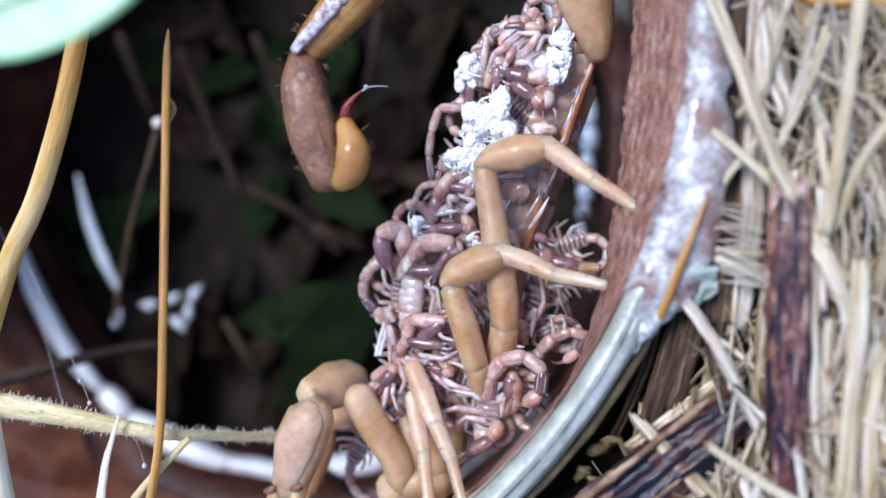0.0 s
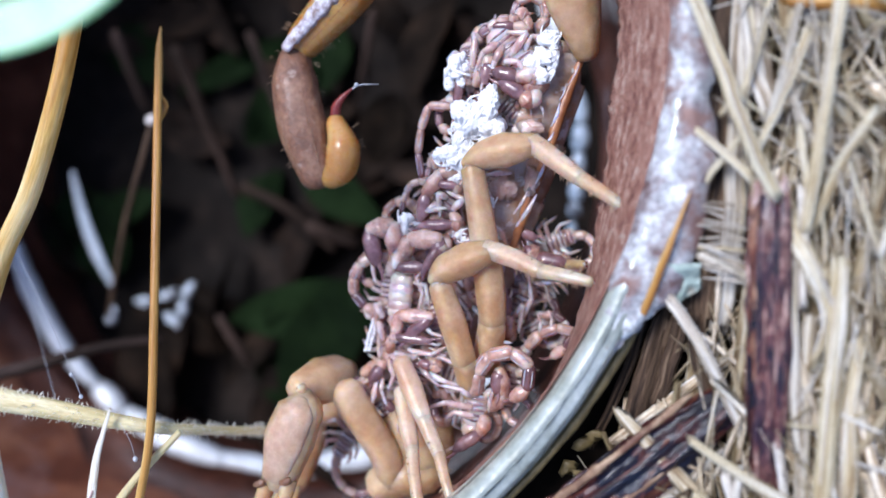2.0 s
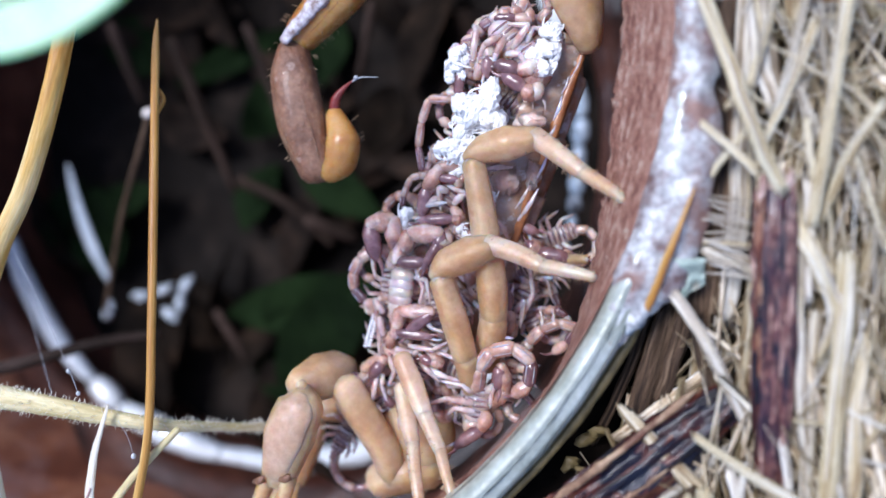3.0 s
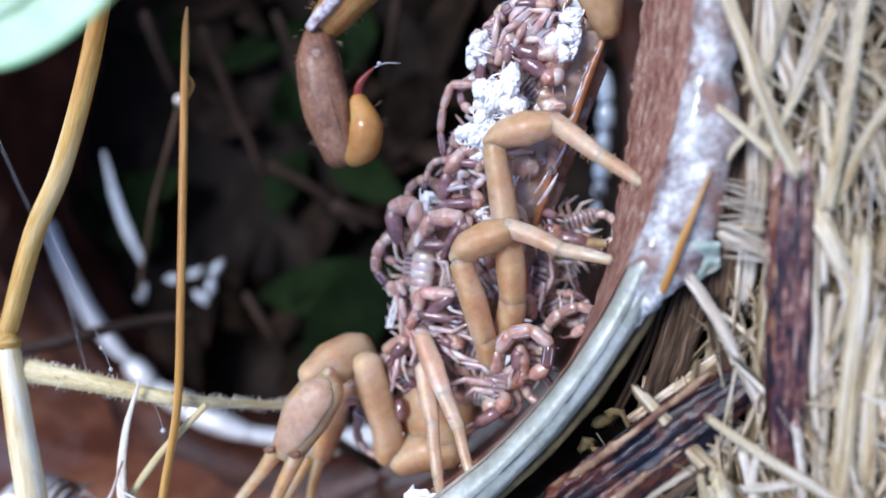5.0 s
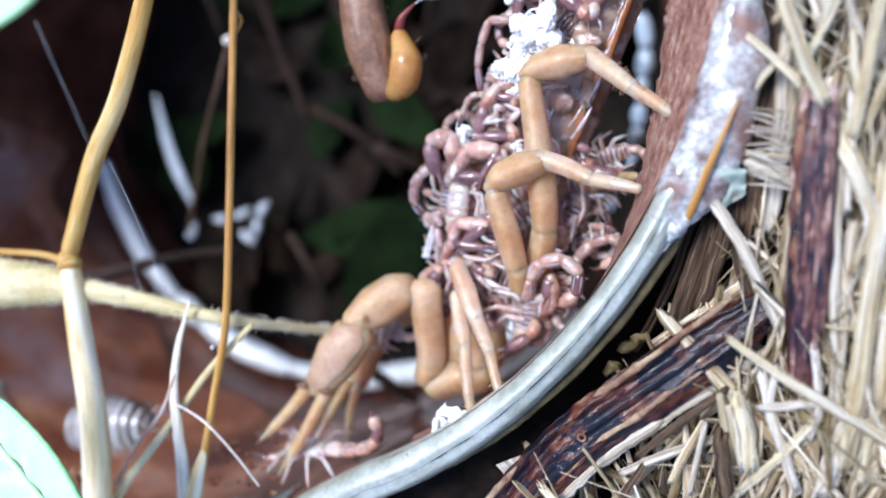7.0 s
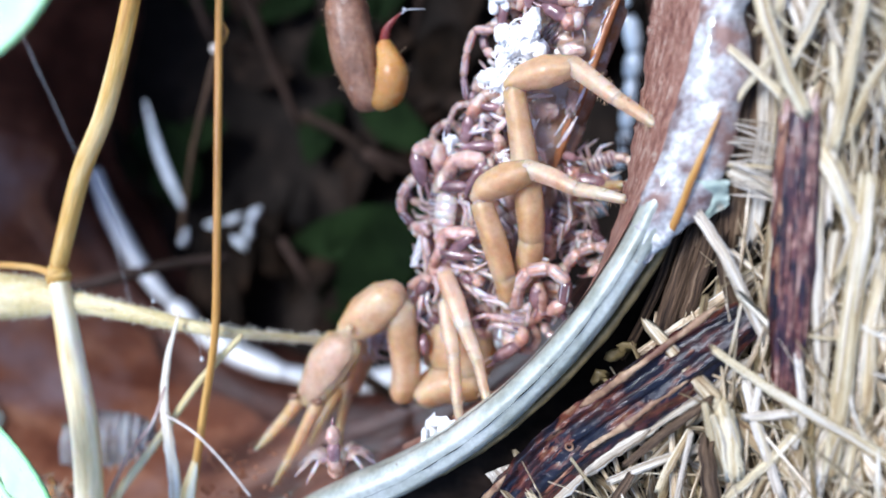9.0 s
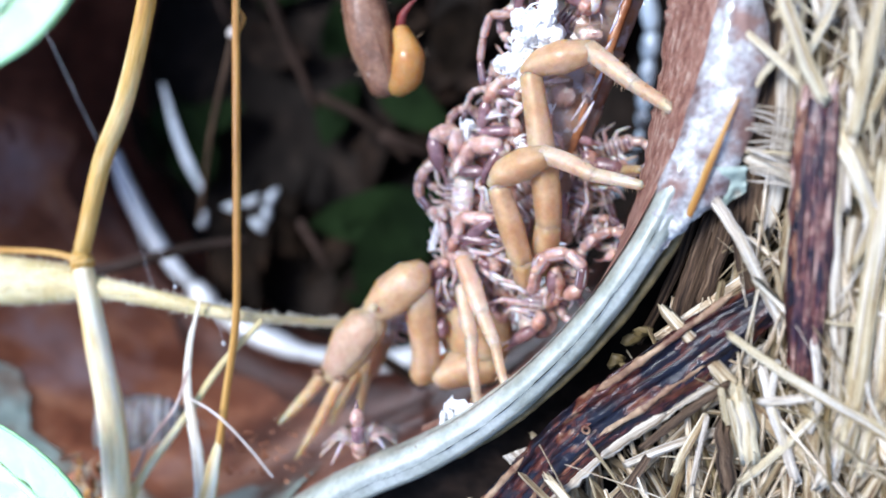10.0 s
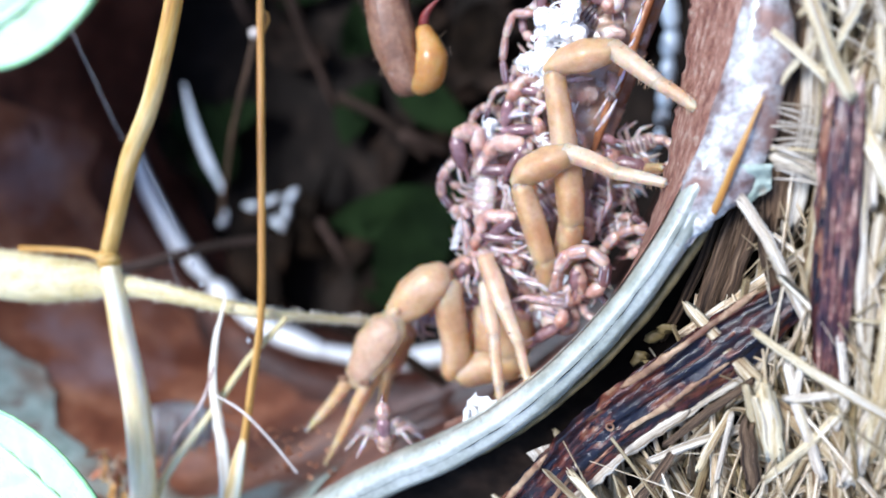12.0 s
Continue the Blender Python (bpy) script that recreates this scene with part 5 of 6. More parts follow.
    leg([([(26.4, -29.9, -8.6), (27.2, -32.3, -7.4), (28.0, -34.0, -6.2)], [0.7, 0.74, 0.62]),
         ([(28.0, -34.0, -6.2), (28.5, -35.8, -5.0), (29.1, -37.9, -4.0)], [0.58, 0.52, 0.46]),
         ([(29.1, -37.9, -4.0), (29.5, -38.8, -3.2), (29.9, -39.7, -2.6)], [0.45, 0.4, 0.34])], pale, 5, 2)
    # tail
    tail = [([(42.1, -1.9, -10.6), (41.8, -0.4, -10.0), (41.2, 2.1, -9.4), (40.7, 4.8, -8.6)], [1.0, 1.5, 2.2, 2.3]),
            ([(40.6, 5.5, -8.4), (39.3, 8.9, -7.0), (36.9, 13.0, -7.0)], [1.7, 2.1, 1.8]),
            ([(36.6, 13.4, -7.0), (33.8, 13.9, -7.0), (29.2, 12.1, -8.0)], [1.7, 2.1, 1.8]),
            ([(28.5, 11.8, -8.0), (24.9, 7.4, -9.0), (21.2, 3.6, -9.0), (17.4, 0.3, -9.5)], [1.8, 2.2, 2.15, 1.6])]
    for i, (p, r) in enumerate(tail):
        part("tail_segment", Geo().tube(p, r, 20, 8, 0.9, lobes=5, depth=0.035), AMBER if i < 3 else TELSON, top)
    p4 = [arr(q) for q in tail[3][0]]
    for off, w, m, lab in ((0.8, 0.85, FACET_SHEEN, "granulated facet, sky sheen put into its pale colour"), (-0.2, 0.16, TAIL, "rough granulated keel")):
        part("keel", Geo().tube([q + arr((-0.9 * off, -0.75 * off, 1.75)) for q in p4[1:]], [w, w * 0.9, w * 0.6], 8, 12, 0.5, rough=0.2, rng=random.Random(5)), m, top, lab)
    p5 = [(16.7, -0.5, -9.5), (16.9, -3.2, -9.0), (17.6, -7.2, -9.0), (18.9, -11.6, -9.2)]
    part("tail_segment", Geo().tube(p5, [1.35, 2.05, 2.2, 1.55], 20, 8, 0.9, lobes=5, depth=0.04), TAIL, top, "darker mottled brown tail segment")
    rg = random.Random(33)
    for path, rad, n in ((p5, [1.35, 2.05, 2.2, 1.55], 60), (tail[3][0], [1.8, 2.2, 2.15, 1.6], 70)):
        c = along(path, n)
        rr = np.interp(np.linspace(0, 1, n + 1), np.linspace(0, 1, 4), rad)
        grains = Geo()
        for i in range(2, n - 1):
            t = c[i + 1] - c[i]
            t /= np.linalg.norm(t)
            sd = np.cross(t, (0, 0, 1))
            sd /= np.linalg.norm(sd)
            for a in (0.05, 0.95, 2.2, 3.1):
                d = sd * math.cos(a) + arr((0, 0, 0.9 * math.sin(a)))
                q = rg.uniform(0.05, 0.11)
                grains.blob(c[i] + d * rr[i] * 1.0, [(q, 0, 0), (0, q, 0), (0, 0, q)], 5, 4)
        part("granulation", grains, TAIL if path is p5 else EDGE, top, "rough brown granulation")
    tel = part("telson", Geo().tube([(19.9, -11.7, -9.0), (21.1, -10.7, -8.8), (21.4, -8.9, -8.8), (20.6, -6.5, -9.0)], [0.95, 1.45, 1.5, 0.75], 18, 7), TELSON, top, "glossy golden venom bulb")
    part("sting", Geo().tube([(20.6, -6.4, -9.0), (20.9, -5.3, -8.8), (21.7, -4.5, -8.6), (22.6, -3.9, -8.4)], [0.5, 0.42, 0.22, 0.05], 10, 6), STING, tel, "red brown curved sting", at=ORIGIN[tel.name])
    part("thread", Geo().tube([(22.5, -4.0, -8.4), (23.4, -3.7, -8.3), (24.9, -3.8, -8.2)], [0.06, 0.05, 0.02], 5, 4), WEB, tel, "pale thread at the sting", at=ORIGIN[tel.name])
    part("drop", Geo().blob((22.9, -3.7, -8.3), [(0.2, 0, 0), (0, 0.2, 0), (0, 0, 0.2)], 8, 6), WEB, tel, "clear drop", at=ORIGIN[tel.name])
    setae(top, [(p5, 2.1), (tail[3][0][2:], 2.0)], 60, 0.55, 8)
    setae(top, [([(21.1, -10.7, -8.8), (21.4, -8.9, -8.8), (20.6, -6.5, -9.0)], 1.3)], 14, 0.9, 9)
    # far pincer, seen behind the near one
    segment("far_hand", [(16.4, -32.7, -13.0), (15.7, -36.3, -13.0), (14.3, -40.5, -13.0)], [1.1, 1.5, 1.0], AMBER, top)
    segment("far_finger", [(13.3, -40.5, -12.5), (11.5, -43.8, -12.0), (10.1, -46.4, -12.0)], [0.55, 0.42, 0.2], AMBER, top)
    segment("far_finger", [(14.5, -40.4, -12.5), (13.8, -43.3, -12.0), (13.3, -46.9, -12.0)], [0.55, 0.42, 0.2], AMBER, top)
    segment("far_patella", [(20.7, -32.4, -13.0), (18.8, -33.1, -13.0), (16.7, -33.3, -13.0)], [1.2, 1.4, 1.2], AMBER, top)
    # near pincer: arm base stays, femur and the rest swing
    segment("arm_base", [(28.1, -37.9, -12.0), (25.8, -38.1, -11.4), (23.2, -39.3, -10.8)], [1.9, 2.1, 1.5], AMBER, top, flat=0.95)
    fb = arr((22.8, -39.2, -10.5))
    fem = part("upper_arm", Geo().tube([fb, (23.4, -36.4, -9.6), (22.9, -32.3, -8.6), (22.7, -29.8, -8.0)], [1.2, 1.4, 1.5, 1.45], 20, 6, 0.9, lobes=4, depth=0.06), AMBER, top, at=fb)
    CLAW["femur"] = (fem, fb, B)
    kn = arr((22.5, -29.2, -8.0))
    pat = part("forearm", Geo().tube([(22.6, -28.2, -8.0), (21.9, -29.0, -7.4), (19.8, -30.8, -7.3), (17.8, -32.5, -7.4)], [1.25, 1.9, 2.05, 1.25], 20, 7, 0.9, lobes=5, depth=0.05), AMBER, top, at=kn)
    CLAW["patella"] = (pat, kn, B)
    wr = arr((18.0, -32.2, -7.4))
    hand = part("hand", Geo().tube([(18.0, -32.2, -7.4), (17.5, -33.5, -7.2), (15.8, -35.8, -6.9), (13.8, -39.0, -6.8)], [0.95, 2.0, 2.25, 1.5], 24, 8, 0.7, lobes=5, depth=0.06), AMBER, top, "amber brown swollen hand", at=wr)
    CLAW["hand"] = (hand, wr, B)
    part("palm", Geo().tube([(18.0, -32.8, -6.5), (17.5, -33.6, -6.2), (15.9, -35.6, -5.8), (13.9, -38.4, -6.1)], [0.85, 1.6, 1.75, 1.15], 20, 8, 0.42), HAND, hand, "pale pinkish grey flat face of the hand", at=wr)
    fixed = [(12.8, -39.0, -6.6), (11.4, -40.8, -6.2), (9.5, -42.9, -5.8), (8.1, -44.3, -5.6)]
    moving = [(15.0, -39.0, -6.4), (14.0, -40.9, -6.0), (12.1, -44.4, -5.6), (10.1, -47.5, -5.4)]
    part("fixed_finger", Geo().tube(fixed, [0.74, 0.58, 0.44, 0.13], 14, 7, lobes=4, depth=0.05), AMBER, hand, "", at=wr)
    part("movable_finger", Geo().tube(moving, [0.74, 0.62, 0.48, 0.14], 14, 7, lobes=4, depth=0.05), AMBER, hand, "", at=wr)
    setae(hand, [(fixed, 0.5), (moving, 0.55)], 55, 0.4, 21, at=wr)
    part("wrist", Geo().blob((18.8, -31.7, -5.8), [(0.42, 0.15, 0), (-0.15, 0.36, 0), (0, 0, 0.6)], 12, 8, 0.15, 2, 5), PALE_LEG, hand, "pale knuckle", at=wr)
    for q in ((15.2, -38.8, -5.5), (12.7, -38.5, -5.7)):
        part("finger_joint", Geo().blob(q, [(0.6, 0.14, 0), (-0.14, 0.28, 0), (0, 0, 0.14)], 12, 8, 0.4, 2, 6), TAIL, hand, "dark red joint", at=wr)
    return top


# ---------------------------------------------------------------- the young
YOUNG = "pale pinkish young scorpion with purple brown claws on its mother's back"


def young(body=None, tail=None, arms=(), legs=(), r=0.6, label=YOUNG, at=None, telson=True, pale=False, group="young scorpions"):
    """A young scorpion: body (head, hind end, half width), the tail's line, arms (shoulder, elbow, wrist, hand's end), legs (hip, knee, foot)."""
    first = body[0] if body else tail[0] if tail else arms[0][0]
    at = arr(first if at is None else at)
    top = thing("young_scorpion", at, label, "young scorpion", group)
    if body:
        a, b, h = arr(body[0]), arr(body[1]), body[2]
        d = b - a
        ln = np.linalg.norm(d)
        d /= ln
        n = np.cross(d, (0, 0, 1))
        n /= np.linalg.norm(n) + 1e-9
        u = np.cross(n, d)
        head = part("head_shield", Geo().blob(a + d * ln * 0.12, [d * ln * 0.2, n * h, u * h * 0.6], 14, 10, 0.08, 1.5, int(h * 10)), BABY_PALE if pale else BABY, top)
        for s in (-1, 1):
            part("eye", Geo().blob(a + d * ln * 0.1 + u * h * 0.58 + n * s * 0.12, [d * 0.1, n * 0.08, u * 0.08], 8, 6), STING, head, "dark eye spot", at=at)
        for k in range(6):
            c = a + d * ln * (0.34 + 0.115 * k)
            w = h * (1.04 - 0.035 * abs(k - 1.5) ** 1.3)
            part("body_ring", Geo().tube([c - d * ln * 0.05, c, c + d * ln * 0.055], [w * 0.9, w, w * 0.97], 16, 3, 0.55, lobes=3, depth=0.03), (BABY_PALE if pale else BABY) if k % 2 == 0 else BABY_LEG, top)
            if not pale:
                part("band", Geo().tube([c + d * ln * 0.035 + n * w * q + u * w * 0.53 * math.sqrt(max(0.05, 1 - q * q)) for q in (-0.8, -0.4, 0, 0.4, 0.8)], [0.04, 0.1, 0.12, 0.1, 0.04], 6, 2, 0.5), BABY_DARK, top, "brown band")
    if tail:
        q = along(tail, 6 if telson else 5)
        for k in range(5):
            a, b = q[k], q[k + 1]
            w = r * (1.0 - 0.05 * k)
            ring = part("tail_ring", Geo().tube([a + (b - a) * f for f in (0.04, 0.2, 0.5, 0.8, 0.96)], [w * 0.78, w * 0.98, w, w * 1.02, w * 0.84], 15, 2, 0.95, lobes=5, depth=0.05),
                        (BABY, BABY, BABY, BABY, BABY_DARK)[k], top)
            for s in (-1, 1):
                sd = np.cross(b - a, (0, 0, 1))
                sd /= np.linalg.norm(sd) + 1e-9
                part("keel", Geo().tube([a + (b - a) * f + sd * s * w * 0.55 + arr((0, 0, w * 0.78)) for f in (0.12, 0.5, 0.88)], [w * 0.06, w * 0.13, w * 0.08], 6, 3, rough=0.2, rng=random.Random(k)), BABY_LEG, ring, at=at)
        if telson:
            d = q[6] - q[5]
            bulb = part("telson", Geo().tube([q[5], q[5] + d * 0.35, q[5] + d * 0.75, q[6]], [r * 0.5, r * 0.95, r * 0.8, r * 0.3], 12, 4), BABY_TAIL, top, "orange pink venom bulb")
            side = np.cross(d, (0, 0, 1)) * 0.35
            part("sting", Geo().tube([q[6] - d * 0.05, q[6] + d * 0.3 + side * 0.3, q[6] + d * 0.5 + side], [r * 0.3, r * 0.18, 0.03], 7, 4), BABY_DARK, bulb, at=at)
    for arm in arms:
        p = [arr(v) for v in arm[:4]]
        w = arm[4] if len(arm) > 4 else 0.7
        mid = (p[0] + p[1]) / 2 + arr((0, 0, 0.1))
        part("upper_arm", Geo().tube([p[0], mid, p[1]], [w * 0.7, w * 0.95, w * 0.8], 14, 4, 0.9, lobes=4, depth=0.05), BABY, top)
        bow = (p[1] + p[2]) / 2
        part("forearm", Geo().tube([p[1], bow, p[2]], [w * 0.75, w * 1.05, w * 0.7], 14, 4, 0.9, lobes=4, depth=0.05), BABY, top)
        d = p[3] - p[2]
        hand = part("claw", Geo().tube([p[2], p[2] + d * 0.25, p[2] + d * 0.7, p[3]], [w * 0.55, w * 0.92, w * 0.88, w * 0.45], 14, 4, 0.85, lobes=5, depth=0.05), BABY_DARK, top, "purple brown claw")
        d /= np.linalg.norm(d) + 1e-9
        sd = np.cross(d, (0, 0, 1))
        for s in (-1, 1):
            f0 = p[3] + sd * s * w * 0.3 - d * 0.1
            part("finger", Geo().tube([f0, f0 + d * w * 0.9 + sd * s * w * 0.15, f0 + d * w * 1.9], [w * 0.28, w * 0.22, w * 0.05], 8, 4), BABY_DARK if s < 0 else BABY_LEG, hand, at=at)
    for leg in legs:
        p = [arr(v) for v in leg[:3]]
        w = leg[3] if len(leg) > 3 else 0.24
        limb = part("leg", Geo().tube([p[0], (p[0] + p[1]) / 2 + arr((0, 0, 0.12)), p[1]], [w * 0.9, w * 1.15, w * 0.9], 9, 4, 0.8), BABY_LEG, top)
        m = p[1] + (p[2] - p[1]) * 0.55
        part("shin", Geo().tube([p[1], m, m + (p[2] - m) * 0.5 + arr((0, 0, 0.06)), p[2]], [w * 0.85, w * 0.75, w * 0.55, w * 0.2], 8, 3, 0.9), BABY_LEG, limb, at=at)
    return top


WANDER = {}


def huddled(c, turn, curl, size, seed, at=None, label=YOUNG):
    """A young scorpion drawn together, head along turn, tail curled to one side."""
    rg = random.Random(seed)
    c = arr(c)
    f = arr((math.cos(turn), math.sin(turn), 0))
    n = arr((-f[1], f[0], 0))
    up = arr((0, 0, 1))
    head, hind = c + f * 1.9 * size, c - f * 2.3 * size
    t, p, tail = turn + math.pi, hind, [hind]
    for k in range(6):
        t += curl * (0.5 if k == 0 else 1.0)
        p = p + arr((math.cos(t), math.sin(t), 0.12 - 0.03 * k)) * 1.25 * size
        tail.append(p)
    arms, legs = [], []
    for s in (-1, 1):
        sh = head - f * 0.5 * size + n * s * 0.6 * size
        el = sh + f * rg.uniform(0.2, 0.9) * size + n * s * rg.uniform(1.0, 1.5) * size + up * 0.4
        wr = el + f * rg.uniform(0.6, 1.3) * size - n * s * rg.uniform(0.1, 0.9) * size + up * 0.1
        hd = wr + (f * rg.uniform(-0.4, 1.0) - n * s * 0.8) * 1.5 * size - up * 0.2
        arms.append((sh, el, wr, hd, 0.62 * size))
        for k in range(4):
            a = turn + s * radians((50, 80, 105, 135)[k] + rg.uniform(-10, 10))
            hip = c + f * (1.2 - 0.6 * k) * size + n * s * 0.6 * size
            out = arr((math.cos(a), math.sin(a), 0))
            knee = hip + out * rg.uniform(1.0, 1.4) * size + up * 0.45
            b = a + s * rg.uniform(0.5, 1.2)
            foot = knee + arr((math.cos(b), math.sin(b), 0)) * rg.uniform(1.1, 1.5) * size - up * 0.6
            legs.append((hip, knee, foot, 0.21 * size))
    return young((head, hind, 0.95 * size), tail, arms, legs, 0.5 * size, label, at)


def brood():
    # the ones that lie on top, from the tail's root down to the head
    young(body=((38.4, -4.7, -9.6), (34.9, -0.0, -9.4), 1.5), arms=[((38.0, -4.3, -9.2), (38.3, -3.3, -9.0), (36.7, -3.8, -8.6), (34.7, -3.2, -8.6), 0.75), ((38.2, -5.0, -9.2), (37.8, -5.9, -9.0), (37.1, -5.3, -8.6), (35.3, -4.0, -8.6), 0.72)],
          legs=[((36.2, -2.0, -8.8), (37.5, -0.3, -8.4), (35.8, -0.1, -8.6), 0.3), ((35.5, -1.2, -8.8), (34.9, -2.4, -8.5), (34.1, -4.1, -9.0), 0.32), ((35.7, -2.4, -8.8), (36.8, -2.6, -8.3), (37.8, -4.3, -8.8), 0.26), ((35.1, -1.0, -8.8), (33.9, -1.6, -8.6), (33.2, -3.0, -9.0), 0.3), ((37.3, -1.5, -9.0), (37.8, -0.5, -8.8), (38.9, -0.5, -9.2), 0.24)])
    young(body=((32.9, -3.9, -9.8), (32.4, -0.8, -9.8), 1.0), arms=[((33.0, -4.0, -9.6), (34.1, -2.1, -9.2), (34.2, -2.5, -8.8), (34.0, -4.1, -8.8), 0.62), ((32.5, -3.9, -9.8), (31.9, -2.7, -9.6), (31.7, -3.4, -9.4), (31.4, -5.8, -9.6), 0.5)],
          legs=[((32.8, -2.6, -9.4), (33.1, -0.3, -9.2), (32.8, 0.3, -9.6), 0.3), ((32.2, -2.0, -9.6), (31.3, -1.3, -9.4), (30.5, -1.9, -9.8), 0.25)])
    young(tail=[(37.0, 1.9, -10.0), (36.6, 0.9, -9.6), (35.4, 1.1, -9.4), (34.6, 0.6, -9.4), (33.5, 0.1, -9.6), (32.9, -0.6, -9.8)], r=0.62, arms=[((37.2, 1.4, -10.0), (37.5, 0.3, -9.6), (36.4, 0.5, -9.2), (34.4, 0.6, -9.2), 0.5)])
    young(tail=[(32.8, -6.3, -10.0), (31.2, -5.9, -9.6), (29.8, -5.3, -9.4), (28.6, -6.0, -9.6), (28.1, -7.8, -9.8), (27.8, -9.7, -10.0), (28.1, -11.6, -10.0)], r=0.42, telson=False)
    young(tail=[(30.3, -11.0, -10.0), (29.5, -9.5, -10.2), (28.9, -9.9, -10.4), (28.7, -10.9, -10.4), (28.5, -11.6, -10.2), (28.3, -12.4, -10.0)], r=0.4)
    young(body=((28.7, -15.8, -10.0), (31.9, -11.5, -9.8), 1.2), arms=[((31.7, -11.0, -9.4), (30.1, -11.4, -8.8), (28.8, -13.1, -8.6), (28.3, -15.5, -9.0), 0.66), ((32.2, -11.3, -9.4), (31.5, -13.2, -9.0), (31.5, -12.5, -8.6), (29.7, -12.2, -8.6), 0.42), ((31.0, -14.8, -9.2), (31.7, -15.8, -9.0), (31.1, -15.7, -8.6), (28.2, -15.8, -8.6), 0.56)],
          legs=[((30.0, -13.8, -9.0), (28.8, -14.5, -8.6), (30.6, -14.3, -8.6), 0.3), ((30.5, -13.4, -9.0), (29.9, -13.1, -8.6), (30.0, -15.0, -8.8), 0.3), ((31.1, -14.4, -9.0), (32.1, -13.6, -8.6), (30.6, -12.9, -8.8), 0.3)])
    young(tail=[(28.9, -12.1, -9.6), (28.0, -12.0, -9.4), (27.3, -12.2, -9.4), (26.7, -13.2, -9.6), (26.3, -14.5, -9.8)], r=0.34, telson=False)
    young(tail=[(31.2, -17.7, -9.8), (32.2, -16.5, -9.4), (31.6, -15.8, -9.4), (31.0, -16.7, -9.2), (32.1, -17.5, -9.0), (32.6, -16.7, -9.0)], r=0.42, arms=[((30.3, -17.7, -9.6), (31.0, -15.5, -9.2), (31.9, -16.0, -9.0), (32.3, -17.2, -9.0), 0.4)])
    # pale one lying lengthwise, with its arms bent over to both sides
    young(body=((26.7, -18.4, -9.3), (25.9, -24.4, -9.4), 1.1), pale=True, arms=[((25.9, -18.2, -9.2), (25.8, -15.7, -8.6), (23.8, -16.1, -8.4), (24.3, -19.1, -8.6), 0.86), ((26.5, -18.8, -9.0), (27.4, -16.9, -8.4), (30.1, -16.9, -8.2), (29.8, -19.1, -8.6), 0.82)],
          tail=[(25.1, -18.5, -9.8), (23.4, -18.4, -9.5), (22.1, -19.7, -9.4), (21.8, -21.4, -9.4), (22.7, -22.7, -9.6), (24.0, -23.5, -9.8)], r=0.58, legs=[((27.6, -19.6, -9.0), (28.4, -21.5, -8.8), (27.8, -23.5, -9.0), 0.22), ((27.6, -20.6, -9.0), (28.7, -20.8, -8.6), (29.0, -23.0, -8.8), 0.22)])
    young(arms=[((25.3, -19.7, -9.2), (26.6, -17.9, -8.6), (26.2, -19.3, -8.2), (28.9, -19.2, -8.0), 0.62), ((30.4, -16.7, -9.0), (30.7, -17.7, -8.4), (30.0, -17.6, -8.0), (28.6, -19.8, -8.0), 0.5)])
    young(body=((25.0, -27.7, -9.6), (27.8, -23.6, -9.8), 0.95), arms=[((25.8, -25.5, -9.0), (26.4, -23.4, -8.2), (29.4, -23.4, -8.0), (27.0, -25.3, -8.0), 0.6), ((25.2, -26.6, -9.0), (25.7, -25.4, -8.4), (26.2, -25.2, -8.0), (29.3, -25.5, -8.0), 0.5)],
          legs=[((28.5, -24.0, -8.4), (29.3, -24.8, -8.0), (30.5, -25.1, -8.0), 0.2), ((24.7, -25.6, -9.0), (24.4, -24.1, -8.8), (24.3, -27.6, -9.0), 0.3), ((25.8, -26.8, -9.0), (27.5, -27.1, -8.6), (28.2, -26.5, -8.4), 0.3), ((27.1, -26.4, -8.6), (29.3, -26.6, -8.0), (30.8, -25.8, -8.0), 0.22), ((24.7, -23.6, -9.0), (24.0, -22.6, -9.0), (24.2, -25.6, -9.2), 0.3)])
    # comb-like white pair of lobes
    for s in (0, 1):
        comb = thing("comb", (23.3, -25.2, -9.5), "white ridged comb hanging among the young", "comb", "combs")
        a, b = arr((23.8, -23.8, -9.5)), arr((22.9, -26.8, -9.5))
        o = arr((0.42, 0.05, 0.1)) * s
        part("shaft", Geo().tube([a + o, (a + b) / 2 + o + arr((-0.12, 0, 0)), b + o], [0.1, 0.14, 0.1], 8, 4), BABY_LEG, comb)
        for k in range(12):
            c = a + (b - a) * (k + 0.5) / 12 + o + arr((-0.08, 0, 0.05))
            part("tooth", Geo().blob(c, [(0.2, 0.03, 0), (-0.02, 0.1, 0), (0, 0, 0.13)], 8, 6), MOULT, comb)
    young(body=((22.3, -29.5, -10.0), (24.5, -32.7, -10.6), 0.95), arms=[((22.5, -28.8, -9.8), (24.6, -27.6, -9.2), (24.6, -28.0, -8.8), (23.5, -29.3, -8.8), 0.62), ((24.3, -30.8, -10.0), (23.3, -30.3, -9.6), (22.3, -29.4, -9.6), (21.0, -30.2, -9.8), 0.62)],
          legs=[((24.1, -29.1, -9.0), (23.8, -30.8, -8.6), (23.3, -32.7, -8.8), 0.24), ((24.6, -29.1, -9.0), (24.6, -30.0, -8.6), (25.0, -31.4, -8.8), 0.2), ((22.9, -30.2, -9.4), (23.4, -31.4, -9.0), (24.6, -32.3, -9.0), 0.24), ((25.2, -27.5, -9.0), (25.7, -28.7, -8.8), (25.1, -30.0, -9.0), 0.25), ((22.1, -31.2, -10.0), (21.6, -31.7, -10.0), (22.9, -32.3, -10.0), 0.2)])
